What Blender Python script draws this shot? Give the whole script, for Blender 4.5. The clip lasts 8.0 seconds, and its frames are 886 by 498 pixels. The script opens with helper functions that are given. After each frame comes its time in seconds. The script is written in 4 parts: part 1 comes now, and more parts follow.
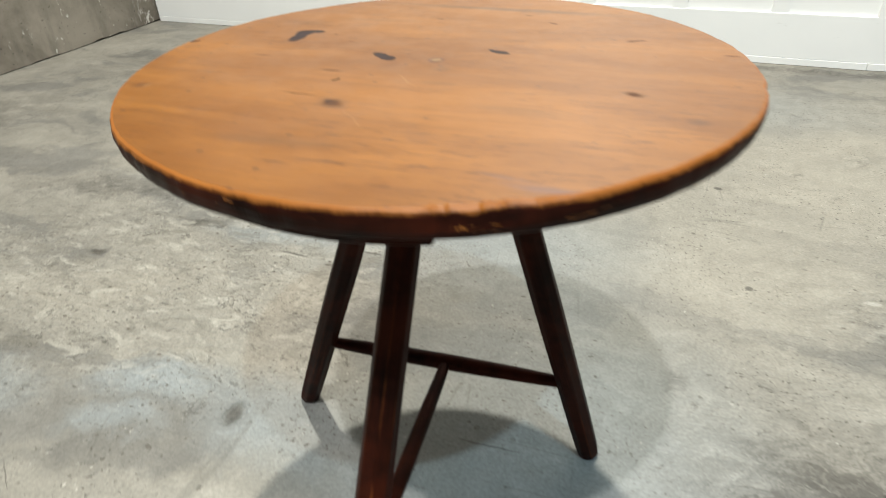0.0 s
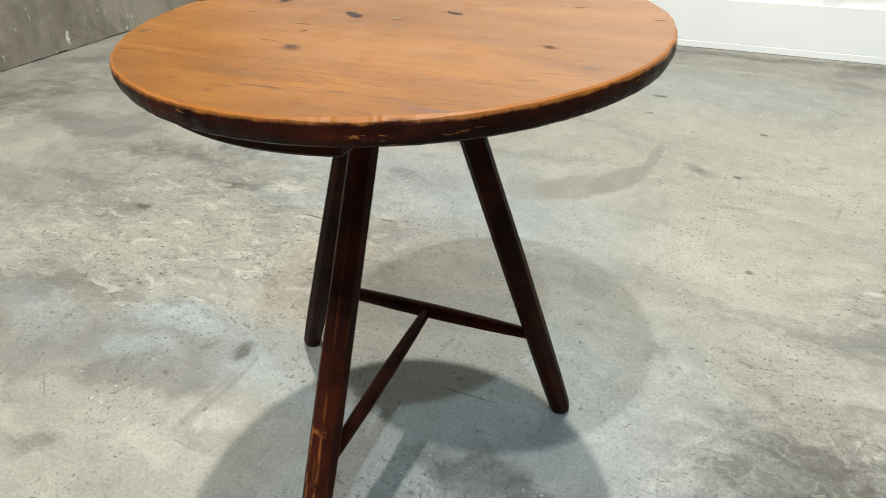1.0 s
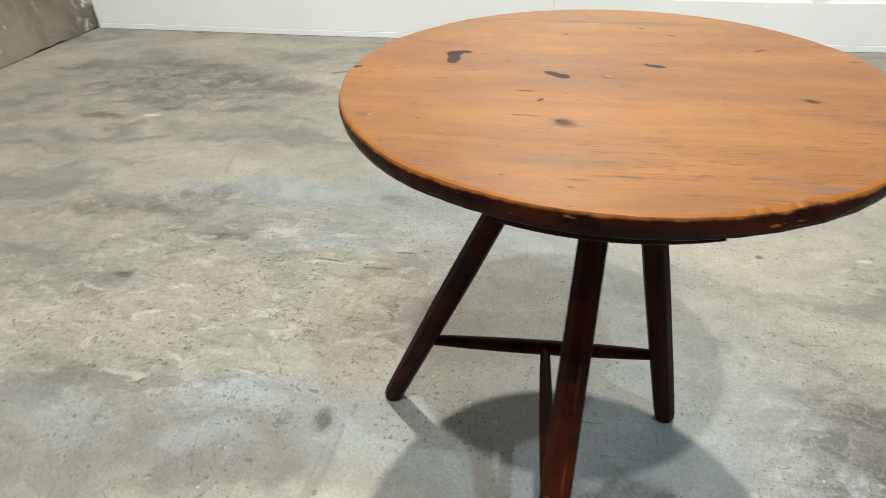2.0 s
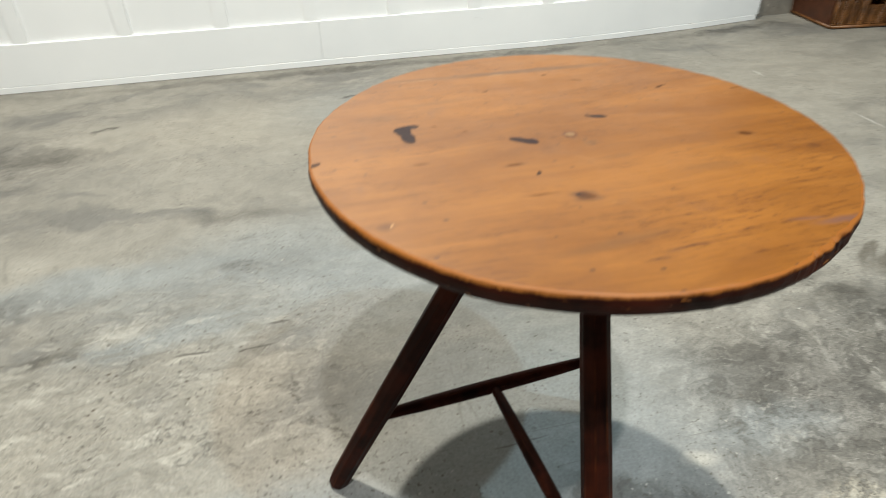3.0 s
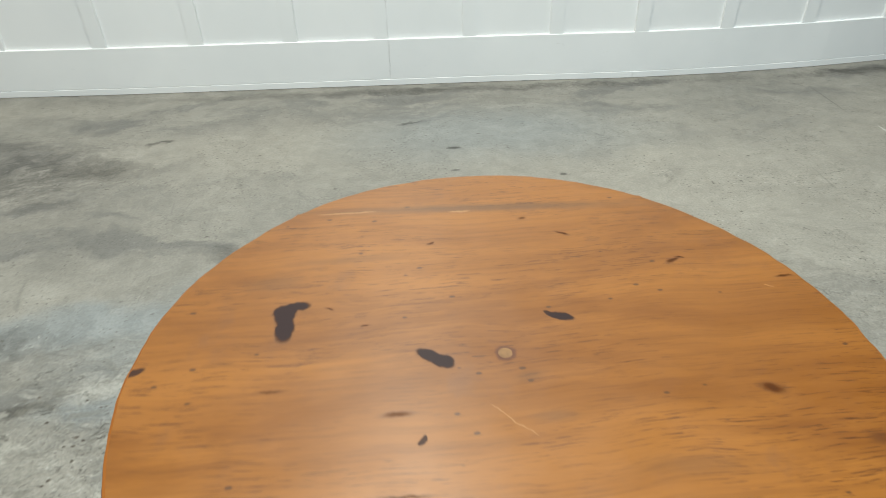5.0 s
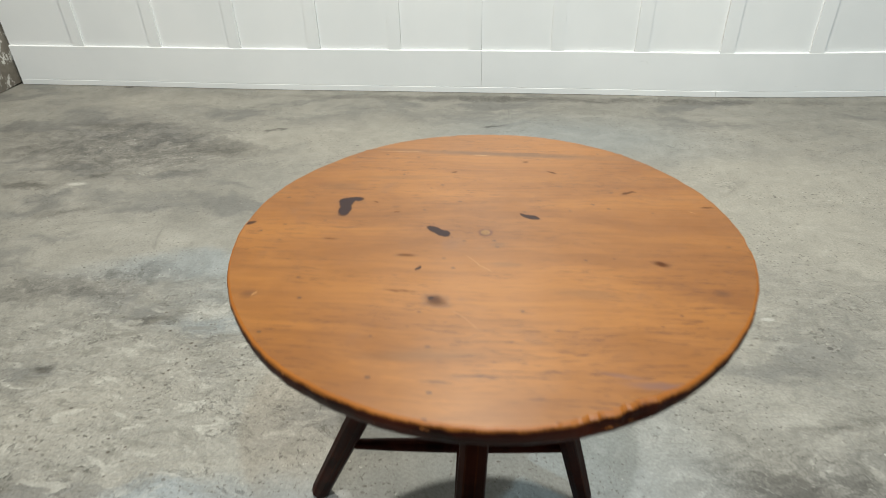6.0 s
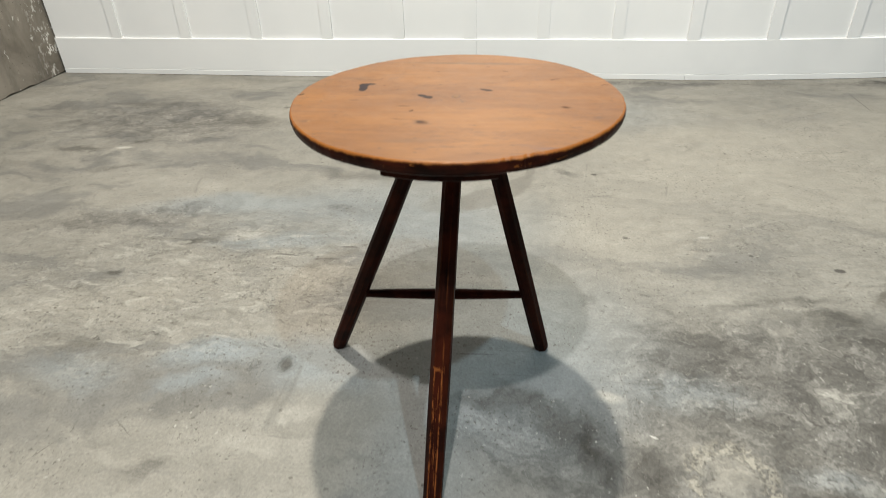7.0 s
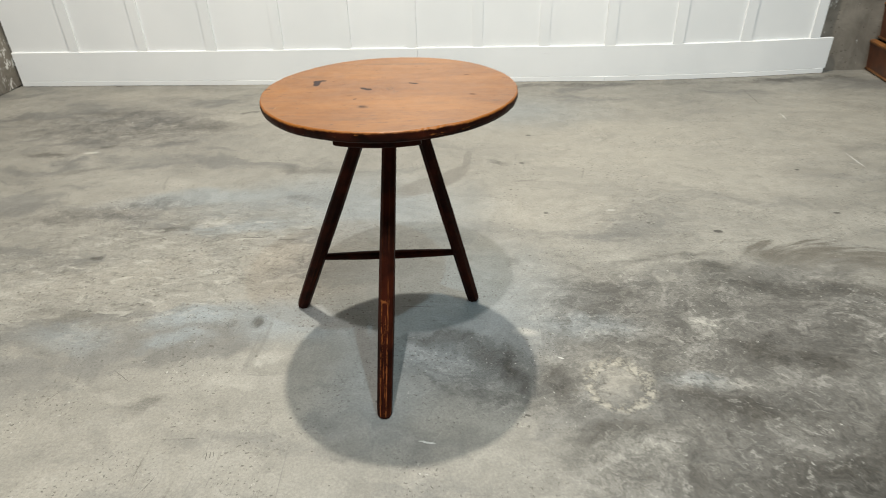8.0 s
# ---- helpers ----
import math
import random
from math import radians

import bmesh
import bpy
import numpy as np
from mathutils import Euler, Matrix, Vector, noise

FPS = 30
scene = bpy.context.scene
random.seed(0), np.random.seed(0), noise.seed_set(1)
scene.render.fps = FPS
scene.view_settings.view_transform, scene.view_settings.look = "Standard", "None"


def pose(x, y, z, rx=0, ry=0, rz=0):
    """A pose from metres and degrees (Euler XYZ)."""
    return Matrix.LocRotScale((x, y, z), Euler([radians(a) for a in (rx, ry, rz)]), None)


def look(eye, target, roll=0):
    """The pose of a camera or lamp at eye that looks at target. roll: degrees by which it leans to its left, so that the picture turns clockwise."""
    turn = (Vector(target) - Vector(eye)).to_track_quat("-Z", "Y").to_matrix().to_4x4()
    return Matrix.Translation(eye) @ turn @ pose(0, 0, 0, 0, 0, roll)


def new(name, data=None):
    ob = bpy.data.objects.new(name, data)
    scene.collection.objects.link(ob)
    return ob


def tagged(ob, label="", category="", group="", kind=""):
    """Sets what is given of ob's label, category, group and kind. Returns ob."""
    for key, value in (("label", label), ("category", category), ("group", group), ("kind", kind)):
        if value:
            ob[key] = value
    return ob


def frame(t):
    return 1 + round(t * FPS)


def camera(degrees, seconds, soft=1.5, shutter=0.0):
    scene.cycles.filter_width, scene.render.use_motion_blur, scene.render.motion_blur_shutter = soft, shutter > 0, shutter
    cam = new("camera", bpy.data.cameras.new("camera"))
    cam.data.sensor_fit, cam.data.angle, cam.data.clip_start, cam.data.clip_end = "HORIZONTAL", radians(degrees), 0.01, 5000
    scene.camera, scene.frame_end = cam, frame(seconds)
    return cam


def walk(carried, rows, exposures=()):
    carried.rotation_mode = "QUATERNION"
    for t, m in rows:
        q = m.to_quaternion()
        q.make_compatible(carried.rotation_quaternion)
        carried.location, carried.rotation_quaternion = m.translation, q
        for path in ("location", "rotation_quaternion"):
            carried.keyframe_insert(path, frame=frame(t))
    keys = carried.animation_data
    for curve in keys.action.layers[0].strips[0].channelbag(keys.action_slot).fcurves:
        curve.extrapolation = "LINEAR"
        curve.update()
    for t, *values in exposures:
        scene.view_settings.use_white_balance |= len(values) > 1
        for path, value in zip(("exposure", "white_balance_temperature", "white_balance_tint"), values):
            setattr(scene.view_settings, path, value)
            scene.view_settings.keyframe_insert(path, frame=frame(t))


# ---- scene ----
cam = camera(72.4, 8.0, soft=0.9, shutter=0.35)
PATH = [
    (0, (0.19, -0.526, 0.846), (-0.368, 1.041, -0.264), -2.0),
    (0.2, (0.249, -0.567, 0.833), (-0.337, 0.987, -0.282), -1.5),
    (0.5, (0.313, -0.599, 0.831), (-0.317, 0.943, -0.275), -2.0),
    (0.7, (0.336, -0.578, 0.835), (-0.336, 0.938, -0.284), -1.9),
    (1, (0.325, -0.577, 0.836), (-0.392, 0.914, -0.287), -2.1),
    (1.3, (0.242, -0.596, 0.858), (-0.409, 0.919, -0.275), -1.9),
    (1.5, (0.141, -0.629, 0.873), (-0.348, 0.947, -0.258), -1.9),
    (1.7, (0.063, -0.637, 0.888), (-0.384, 0.944, -0.252), -2.2),
    (2.8, (-0.279, -0.579, 0.908), (0.019, 1.04, -0.225), -1.1),
    (3, (-0.288, -0.55, 0.956), (0.12, 1.041, -0.185), -1.2),
    (3.2, (-0.293, -0.522, 0.983), (0.243, 1.033, -0.154), -0.6),
    (3.5, (-0.267, -0.448, 1.017), (0.33, 1.079, -0.129), -0.7),
    (3.8, (-0.228, -0.356, 1.026), (0.379, 1.169, -0.116), -0.5),
    (4, (-0.206, -0.288, 1.018), (0.337, 1.254, -0.134), -1.0),
    (4.2, (-0.178, -0.24, 1.007), (0.306, 1.32, -0.146), -1.2),
    (5.3, (-0.038, -0.377, 1.009), (-0.012, 1.266, -0.13), -1.3),
    (5.5, (-0.022, -0.423, 1.017), (-0.027, 1.229, -0.11), -1.6),
    (5.8, (-0.003, -0.511, 1.039), (-0.137, 1.152, -0.065), -1.8),
    (6, (0.015, -0.573, 1.036), (-0.167, 1.093, -0.056), -1.6),
    (6.2, (0.036, -0.651, 1.038), (-0.151, 1.024, -0.039), -1.6),
    (6.5, (0.063, -0.799, 1.039), (-0.139, 0.881, -0.027), -2.0),
    (6.8, (0.078, -0.938, 1.027), (-0.119, 0.752, -0.025), -1.7),
    (7, (0.089, -1.006, 1.003), (-0.11, 0.684, -0.049), -1.8),
    (7.2, (0.098, -1.065, 0.985), (-0.099, 0.629, -0.061), -1.6),
    (7.5, (0.117, -1.168, 1.002), (-0.072, 0.525, -0.046), -1.7),
    (7.7, (0.13, -1.224, 1.014), (0.006, 0.48, -0.027), -1.2),
    (8, (0.152, -1.319, 1.06), (0.095, 0.396, 0.032), -1.6),
]
EXPOSURES = [(0.0, -0.24, 6450, 9), (1.0, -0.17, 6350, 8), (1.5, -0.22, 6450, 9), (3.0, -0.34, 6420, 9), (3.5, -0.39, 6620, 12), (4.0, -0.55, 6300, 8), (5.5, -0.60, 6050, 5), (6.5, -0.46, 6520, 11), (8.0, -0.42, 6450, 11)]
walk(cam, [(t, look(eye, target, roll)) for t, eye, target, roll in PATH], EXPOSURES)

# ---- light ----
LAMPS = [  # x, y, z, watts, colour
    (-0.166, 1.01, 5.4, 410.0, (1.0, 0.935, 0.80)),
    (0.014, -2.20, 5.4, 310.0, (0.985, 0.965, 0.925)),
    (1.55, -2.34, 5.4, 212.0, (0.735, 0.975, 1.08)),
]
world = bpy.data.worlds.new("world")
scene.world = world
world.use_nodes = True
world.node_tree.nodes["Background"].inputs["Color"].default_value = (0.5, 0.5, 0.5, 1)
world.node_tree.nodes["Background"].inputs["Strength"].default_value = 0.004


# ---- node helpers ----
class Nodes:
    """A small wrapper to write node materials briefly."""

    def __init__(self, name, rough=0.5, metal=0.0, spec=0.5):
        self.mat = bpy.data.materials.new(name)
        self.mat.use_nodes = True
        self.tree = self.mat.node_tree
        self.bsdf = self.tree.nodes["Principled BSDF"]
        self.set("Roughness", rough)
        self.set("Metallic", metal)
        self.set("Specular IOR Level", spec)

    def put(self, socket, value):
        if hasattr(value, "is_output"):
            self.tree.links.new(value, socket)
        elif isinstance(value, (tuple, list)) and len(value) == 3 and socket.type == "RGBA":
            socket.default_value = (*value, 1)
        else:
            socket.default_value = value

    def set(self, key, value):
        self.put(self.bsdf.inputs[key], value)

    def node(self, kind, **props):
        n = self.tree.nodes.new(kind)
        for k, v in props.items():
            setattr(n, k, v)
        return n

    def coord(self, kind="Object"):
        if kind == "World":
            return self.node("ShaderNodeNewGeometry").outputs["Position"]
        return self.node("ShaderNodeTexCoord").outputs[kind]

    def random(self):
        return self.node("ShaderNodeObjectInfo").outputs["Random"]

    def island(self):
        return self.node("ShaderNodeNewGeometry").outputs["Random Per Island"]

    def map(self, vec, scale=(1, 1, 1), rot=(0, 0, 0), loc=(0, 0, 0)):
        n = self.node("ShaderNodeMapping")
        self.put(n.inputs["Vector"], vec)
        n.inputs["Scale"].default_value, n.inputs["Location"].default_value = scale, loc
        n.inputs["Rotation"].default_value = [radians(a) for a in rot]
        return n.outputs[0]

    def noise(self, vec, scale, detail=4.0, rough=0.55, warp=0.0, colour=False):
        n = self.node("ShaderNodeTexNoise")
        self.put(n.inputs["Vector"], vec)
        for k, v in (("Scale", scale), ("Detail", detail), ("Roughness", rough), ("Distortion", warp)):
            n.inputs[k].default_value = v
        return n.outputs["Color" if colour else "Fac"]

    def cells(self, vec, scale, feature="F1", randomness=1.0):
        n = self.node("ShaderNodeTexVoronoi", feature=feature)
        self.put(n.inputs["Vector"], vec)
        n.inputs["Scale"].default_value, n.inputs["Randomness"].default_value = scale, randomness
        return n.outputs["Distance"]

    def math(self, op, a, b=0.0, clamp=False):
        n = self.node("ShaderNodeMath", operation=op, use_clamp=clamp)
        self.put(n.inputs[0], a)
        self.put(n.inputs[1], b)
        return n.outputs[0]

    def vec(self, op, a, b=(0, 0, 0)):
        n = self.node("ShaderNodeVectorMath", operation=op)
        self.put(n.inputs[0], a)
        self.put(n.inputs[1], b)
        return n.outputs["Value" if op in ("LENGTH", "DISTANCE", "DOT_PRODUCT") else "Vector"]

    def step(self, v, lo, hi, a=0.0, b=1.0):
        n = self.node("ShaderNodeMapRange", interpolation_type="SMOOTHSTEP")
        for k, x in (("Value", v), ("From Min", lo), ("From Max", hi), ("To Min", a), ("To Max", b)):
            self.put(n.inputs[k], x)
        return n.outputs[0]

    def mix(self, f, a, b, mode="MIX"):
        n = self.node("ShaderNodeMix", data_type="RGBA", blend_type=mode)
        self.put(n.inputs[0], f)
        self.put(n.inputs[6], a)
        self.put(n.inputs[7], b)
        return n.outputs[2]

    def axis(self, vec, i):
        n = self.node("ShaderNodeSeparateXYZ")
        self.put(n.inputs[0], vec)
        return n.outputs[i]

    def bump(self, height, strength=0.3, distance=0.002):
        n = self.node("ShaderNodeBump")
        self.put(n.inputs["Height"], height)
        n.inputs["Strength"].default_value, n.inputs["Distance"].default_value = strength, distance
        self.set("Normal", n.outputs[0])

    def spot(self, vec, x, y, rx, ry, turn=0.0, lo=0.7, hi=1.1):
        """A mask, 1 inside an ellipse on the xy plane and 0 outside."""
        c, s = math.cos(radians(turn)), math.sin(radians(turn))
        p = self.vec("SUBTRACT", vec, (x, y, 0))
        a = self.vec("DOT_PRODUCT", p, (c / rx, s / rx, 0))
        b = self.vec("DOT_PRODUCT", p, (-s / ry, c / ry, 0))
        d = self.math("SQRT", self.math("ADD", self.math("MULTIPLY", a, a), self.math("MULTIPLY", b, b)))
        return self.step(d, lo, hi, 1.0, 0.0)


# ---- materials ----
# Patches of the slab: x, y, half length, half width, turn, strength
SLAB_WORN = [
    # the two at (0.22, -0.17) and (0.10, -0.10) also paint in table shade
    (1.00, 0.00, 0.60, 0.36, 8, 0.75), (1.30, -0.45, 0.80, 0.48, 0, 0.82), (0.62, 0.12, 0.30, 0.25, 0, 0.55), (0.42, -0.16, 0.16, 0.20, 0, 0.42), (0.22, -0.17, 0.17, 0.15, -20, 0.50), (0.10, -0.10, 0.14, 0.09, -10, 0.30), (0.86, -0.28, 0.36, 0.20, 4, 0.60), (0.68, -0.50, 0.40, 0.22, 0, 0.55),
    (-1.62, 1.75, 0.72, 0.34, -8, 0.40), (-1.25, 0.75, 0.45, 0.10, 14, 0.35), (-2.3, 0.9, 0.35, 0.5, 10, 0.25), (0.30, 1.19, 0.08, 0.035, -12, 0.35), (0.86, 1.49, 0.05, 0.05, 0, 0.3),
]
SLAB_SAND = [
    (0.95, 1.35, 1.10, 0.75, 0, 0.62), (2.2, 1.70, 0.9, 0.6, 0, 0.5), (0.45, 0.75, 0.35, 0.25, 10, 0.5), (-0.50, 0.38, 0.16, 0.12, 30, 0.5), (-0.85, -0.45, 0.7, 0.32, 5, 0.35),
    (-0.60, 1.85, 0.7, 0.35, 0, 0.5), (0.540, -0.205, 0.062, 0.075, -10, 0.48), (-0.95, 0.30, 0.40, 0.12, 20, 0.35), (-1.9, 2.3, 0.7, 0.15, 0, 0.4), (-2.2, 0.5, 0.4, 0.3, 20, 0.4),
]
# pale blue patches; near the table they put cool lamp light into the colour
SLAB_BLUE = [
    (-0.61, 0.08, 0.15, 0.07, 14, 0.80), (-0.63, -0.03, 0.10, 0.04, 14, 0.6), (-0.34, 0.08, 0.20, 0.12, 0, 0.65), (-0.55, 0.90, 0.44, 0.20, 20, 0.38), (-0.15, 0.75, 0.45, 0.35, 0, 0.5), (0.10, 0.15, 0.40, 0.40, 0, 0.6), (-0.05, -0.22, 0.16, 0.2, 0, 0.3),
    (0.50, 0.02, 0.16, 0.07, -8, 0.40), (-0.95, 0.00, 0.16, 0.08, 0, 0.4), (-0.65, 0.63, 0.25, 0.07, 10, 0.5), (0.74, -0.20, 0.12, 0.04, 5, 0.3), (0.3, 1.9, 0.7, 0.3, 0, 0.4), (-0.90, 0.88, 0.40, 0.08, 8, 0.5),
]
SLAB_DARK_EAST = [
    (0.83, 0.37, 0.20, 0.020, 6, 0.45), (0.96, 0.30, 0.13, 0.045, -8, 0.55), (1.29, 0.17, 0.22, 0.05, -14, 0.55), (1.02, 0.22, 0.16, 0.05, -12, 0.45), (0.60, 0.20, 0.16, 0.04, -30, 0.35),
    (0.405, -0.17, 0.050, 0.12, 14, 0.60), (0.52, -0.355, 0.10, 0.050, -10, 0.60), (0.837, -0.300, 0.20, 0.060, -8, 0.90), (0.70, -0.27, 0.09, 0.03, 4, 0.55), (1.03, -0.105, 0.18, 0.060, -12, 0.90), (0.93, -0.05, 0.10, 0.025, -6, 0.5),
    (0.98, -0.45, 0.22, 0.10, 12, 0.75), (0.638, -0.48, 0.030, 0.05, 10, 0.50), (1.22, -0.32, 0.22, 0.10, 0, 0.6), (0.78, -0.52, 0.16, 0.06, 0, 0.5), (0.66, -0.14, 0.03, 0.10, 12, 0.40),
]
SLAB_DARK_SHADED = [  # stain and painted shade below the table; dark strips by the wall
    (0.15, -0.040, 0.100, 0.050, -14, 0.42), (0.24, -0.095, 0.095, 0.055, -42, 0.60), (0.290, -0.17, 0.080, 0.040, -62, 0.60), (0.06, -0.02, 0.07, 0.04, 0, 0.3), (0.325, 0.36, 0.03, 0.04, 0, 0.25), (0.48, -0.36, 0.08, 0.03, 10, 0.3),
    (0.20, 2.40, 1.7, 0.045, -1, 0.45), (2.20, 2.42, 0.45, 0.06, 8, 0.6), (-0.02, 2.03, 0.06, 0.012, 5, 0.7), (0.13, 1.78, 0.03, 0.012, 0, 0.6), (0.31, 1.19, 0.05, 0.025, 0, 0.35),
]
SLAB_DARK_WEST = [
    (-1.46, 1.68, 0.22, 0.06, 10, 0.40), (-1.78, 1.97, 0.30, 0.05, -2, 0.30), (-1.15, 1.73, 0.22, 0.08, -8, 0.42), (-1.80, 1.36, 0.16, 0.035, 4, 0.45), (-1.58, 1.46, 0.08, 0.03, 20, 0.45), (-1.53, 1.19, 0.14, 0.035, 25, 0.30), (-1.01, 1.94, 0.05, 0.02, 5, 0.5),
    (-0.90, 0.63, 0.12, 0.035, 15, 0.45), (-0.48, 1.14, 0.20, 0.05, -8, 0.35), (-0.45, 0.86, 0.16, 0.04, -10, 0.3), (-1.04, 0.10, 0.16, 0.05, 10, 0.3), (-0.428, 0.052, 0.024, 0.036, 0, 0.6), (-0.62, -0.29, 0.06, 0.04, 30, 0.35), (-1.08, 0.445, 0.05, 0.012, 38, 0.6),
]
SLAB_SCREED = [  # boot-shaped smear of smooth screed
    (0.182, 1.235, 0.020, 0.120, -8, 0.60), (0.120, 1.050, 0.130, 0.050, 58, 0.65), (0.000, 0.960, 0.130, 0.075, 28, 0.55), (-0.110, 0.920, 0.110, 0.090, 10, 0.35),
]
SLAB_PALE = [
    (0.672, 0.255, 0.014, 0.085, 4, 0.14), (0.755, 0.24, 0.014, 0.095, -20, 0.14), (0.735, 0.335, 0.075, 0.016, 2, 0.12), (0.83, 0.04, 0.08, 0.07, -30, 0.42), (0.33, 0.00, 0.04, 0.02, -10, 0.45), (0.40, -0.105, 0.05, 0.025, -20, 0.30), (0.555, -0.40, 0.09, 0.05, -10, 0.35),
    (-0.76, 0.67, 0.10, 0.045, 18, 0.42), (-1.62, 1.385, 0.045, 0.018, 6, 0.75), (-1.10, 0.55, 0.06, 0.03, 40, 0.40), (1.40, 0.28, 0.14, 0.05, -15, 0.2), (0.85, -0.20, 0.12, 0.025, 8, 0.35), (-0.40, -0.10, 0.10, 0.04, 20, 0.3),
]
SLAB_CHIPS = [  # small dark chips and cracks
    (1.055, 0.550, 0.018, 0.012, -8, 0.9), (1.803, 2.08, 0.003, 0.17, -4, 0.6), (0.12, 1.60, 0.02, 0.008, 0, 0.6), (-0.86, -0.24, 0.0015, 0.03, -25, 0.6), (-0.72, -0.17, 0.04, 0.0015, -35, 0.6), (-0.411, -0.424, 0.0012, 0.013, 8, 0.8), (-0.403, -0.421, 0.0011, 0.012, 6, 0.8), (-0.396, -0.419, 0.0010, 0.011, 8, 0.7), (1.534, 0.677, 0.016, 0.008, 0, 0.8), (1.574, 1.067, 0.010, 0.010, 0, 0.8), (0.428, 1.183, 0.014, 0.009, 0, 0.8), (0.492, 1.527, 0.014, 0.010, 0, 0.7), (0.475, 0.706, 0.010, 0.009, 0, 0.7), (0.833, 0.617, 0.008, 0.008, 0, 0.7), (-0.47, -0.375, 0.02, 0.0015, 4, 0.6), (-0.51, -0.50, 0.0012, 0.03, -20, 0.6),
    (-0.59, 0.544, 0.05, 0.004, -4, 0.7), (-0.45, 0.527, 0.05, 0.003, 2, 0.6), (0.305, -0.308, 0.010, 0.004, -10, 0.9), (0.595, -0.02, 0.0012, 0.045, -14, 0.55), (-2.041, 2.535, 0.03, 0.012, 5, 0.9), (0.028, 0.122, 0.06, 0.0025, 3, 0.5), (-0.40, 0.60, 0.03, 0.004, 0, 0.6),
]
SLAB_SCRATCHES = [  # pale scrapes
    (0.073, -0.387, 0.022, 0.003, -6, 0.9), (1.826, 1.745, 0.004, 0.05, -7, 0.8), (1.867, 1.16, 0.004, 0.09, -2, 0.6), (0.107, -0.35, 0.0005, 0.07, -30, 0.25), (0.16, -0.25, 0.0005, 0.09, 24, 0.2), (0.412, -0.108, 0.010, 0.003, -30, 0.9), (0.72, 0.72, 0.02, 0.008, 0, 0.4),
]


def make_concrete_floor():
    n = Nodes("concrete_floor", 0.6, spec=0.3)
    p = n.coord("World")
    half = (0.5, 0.5, 0.5)
    soft = n.vec("SUBTRACT", n.noise(p, 3.2, 5, 0.6, colour=True), half)
    rag = n.vec("SUBTRACT", n.noise(p, 17.0, 5, 0.7, colour=True), half)
    swirl = n.vec("SUBTRACT", n.noise(n.map(p, loc=(2.2, 5.1, 0)), 1.7, 3, 0.5, colour=True), half)
    q = n.vec("ADD", p, n.vec("ADD", n.vec("MULTIPLY", soft, (0.20, 0.20, 0)), n.vec("MULTIPLY", rag, (0.08, 0.08, 0))))
    tight = n.vec("ADD", p, n.vec("MULTIPLY", rag, (0.016, 0.016, 0)))
    flow = n.vec("ADD", p, n.vec("ADD", n.vec("MULTIPLY", swirl, (0.30, 0.30, 0)), n.vec("ADD", n.vec("MULTIPLY", soft, (0.16, 0.16, 0)), n.vec("MULTIPLY", rag, (0.10, 0.10, 0)))))
    # trowel strokes: stretched noise along swirling lines, at three sizes
    broad = n.noise(n.map(flow, (1.0, 1.7, 1.0), (0, 0, -22)), 4.2, 8, 0.66)
    mid = n.noise(n.map(flow, (1.0, 1.5, 1.0), (0, 0, 20)), 11.0, 8, 0.70)
    brush = n.noise(n.map(flow, (1.0, 2.6, 1.0), (0, 0, -18)), 24.0, 6, 0.74)
    cloud = n.noise(q, 1.7, 4, 0.55)
    mottle = n.noise(n.map(flow, loc=(6.3, 2.2, 0)), 6.5, 6, 0.60, 0.9)
    fine = n.noise(n.map(q, loc=(1.9, 7.7, 0)), 21.0, 6, 0.66, 0.6)
    col = n.mix(n.step(cloud, 0.30, 0.70), (0.190, 0.181, 0.158), (0.242, 0.230, 0.200))
    col = n.mix(n.step(mottle, 0.50, 0.72, 0.0, 0.40), col, (0.165, 0.160, 0.145))
    col = n.mix(n.step(mottle, 0.46, 0.30, 0.0, 0.45), col, (0.272, 0.260, 0.226))
    wash = n.noise(n.map(flow, (0.75, 1.7, 1.0), (0, 0, -32), (3.1, 0.7, 0)), 2.6, 6, 0.60, 0.5)
    col = n.mix(n.step(wash, 0.49, 0.63, 0.0, 0.75), col, (0.130, 0.127, 0.118))
    col = n.mix(n.step(wash, 0.46, 0.34, 0.0, 0.40), col, (0.285, 0.272, 0.238))
    worn = 0.0
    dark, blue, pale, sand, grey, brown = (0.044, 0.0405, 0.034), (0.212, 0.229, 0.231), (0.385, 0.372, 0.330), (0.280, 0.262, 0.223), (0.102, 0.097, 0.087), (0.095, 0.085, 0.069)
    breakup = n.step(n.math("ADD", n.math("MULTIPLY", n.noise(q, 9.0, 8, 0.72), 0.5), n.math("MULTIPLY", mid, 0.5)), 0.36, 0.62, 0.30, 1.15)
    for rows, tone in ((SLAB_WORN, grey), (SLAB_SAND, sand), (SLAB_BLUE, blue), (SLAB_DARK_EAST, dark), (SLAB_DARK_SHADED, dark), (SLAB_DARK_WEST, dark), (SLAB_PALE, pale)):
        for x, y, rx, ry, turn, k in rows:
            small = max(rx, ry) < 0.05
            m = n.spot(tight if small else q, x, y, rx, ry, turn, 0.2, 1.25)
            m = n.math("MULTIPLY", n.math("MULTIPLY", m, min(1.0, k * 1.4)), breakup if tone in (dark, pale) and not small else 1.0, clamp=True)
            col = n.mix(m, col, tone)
            if tone in (dark, grey):
                worn = n.math("MAXIMUM", worn, m)
    # strokes lighten and darken the slab, most of all the worn ground
    amount = n.step(worn, 0.0, 0.5, 0.20, 1.0)
    shade = n.math("ADD", n.step(broad, 0.30, 0.70, 0.37, 0.63), n.math("SUBTRACT", n.step(mid, 0.34, 0.66, 0.39, 0.61), 0.5))
    col = n.mix(amount, col, shade, "OVERLAY")
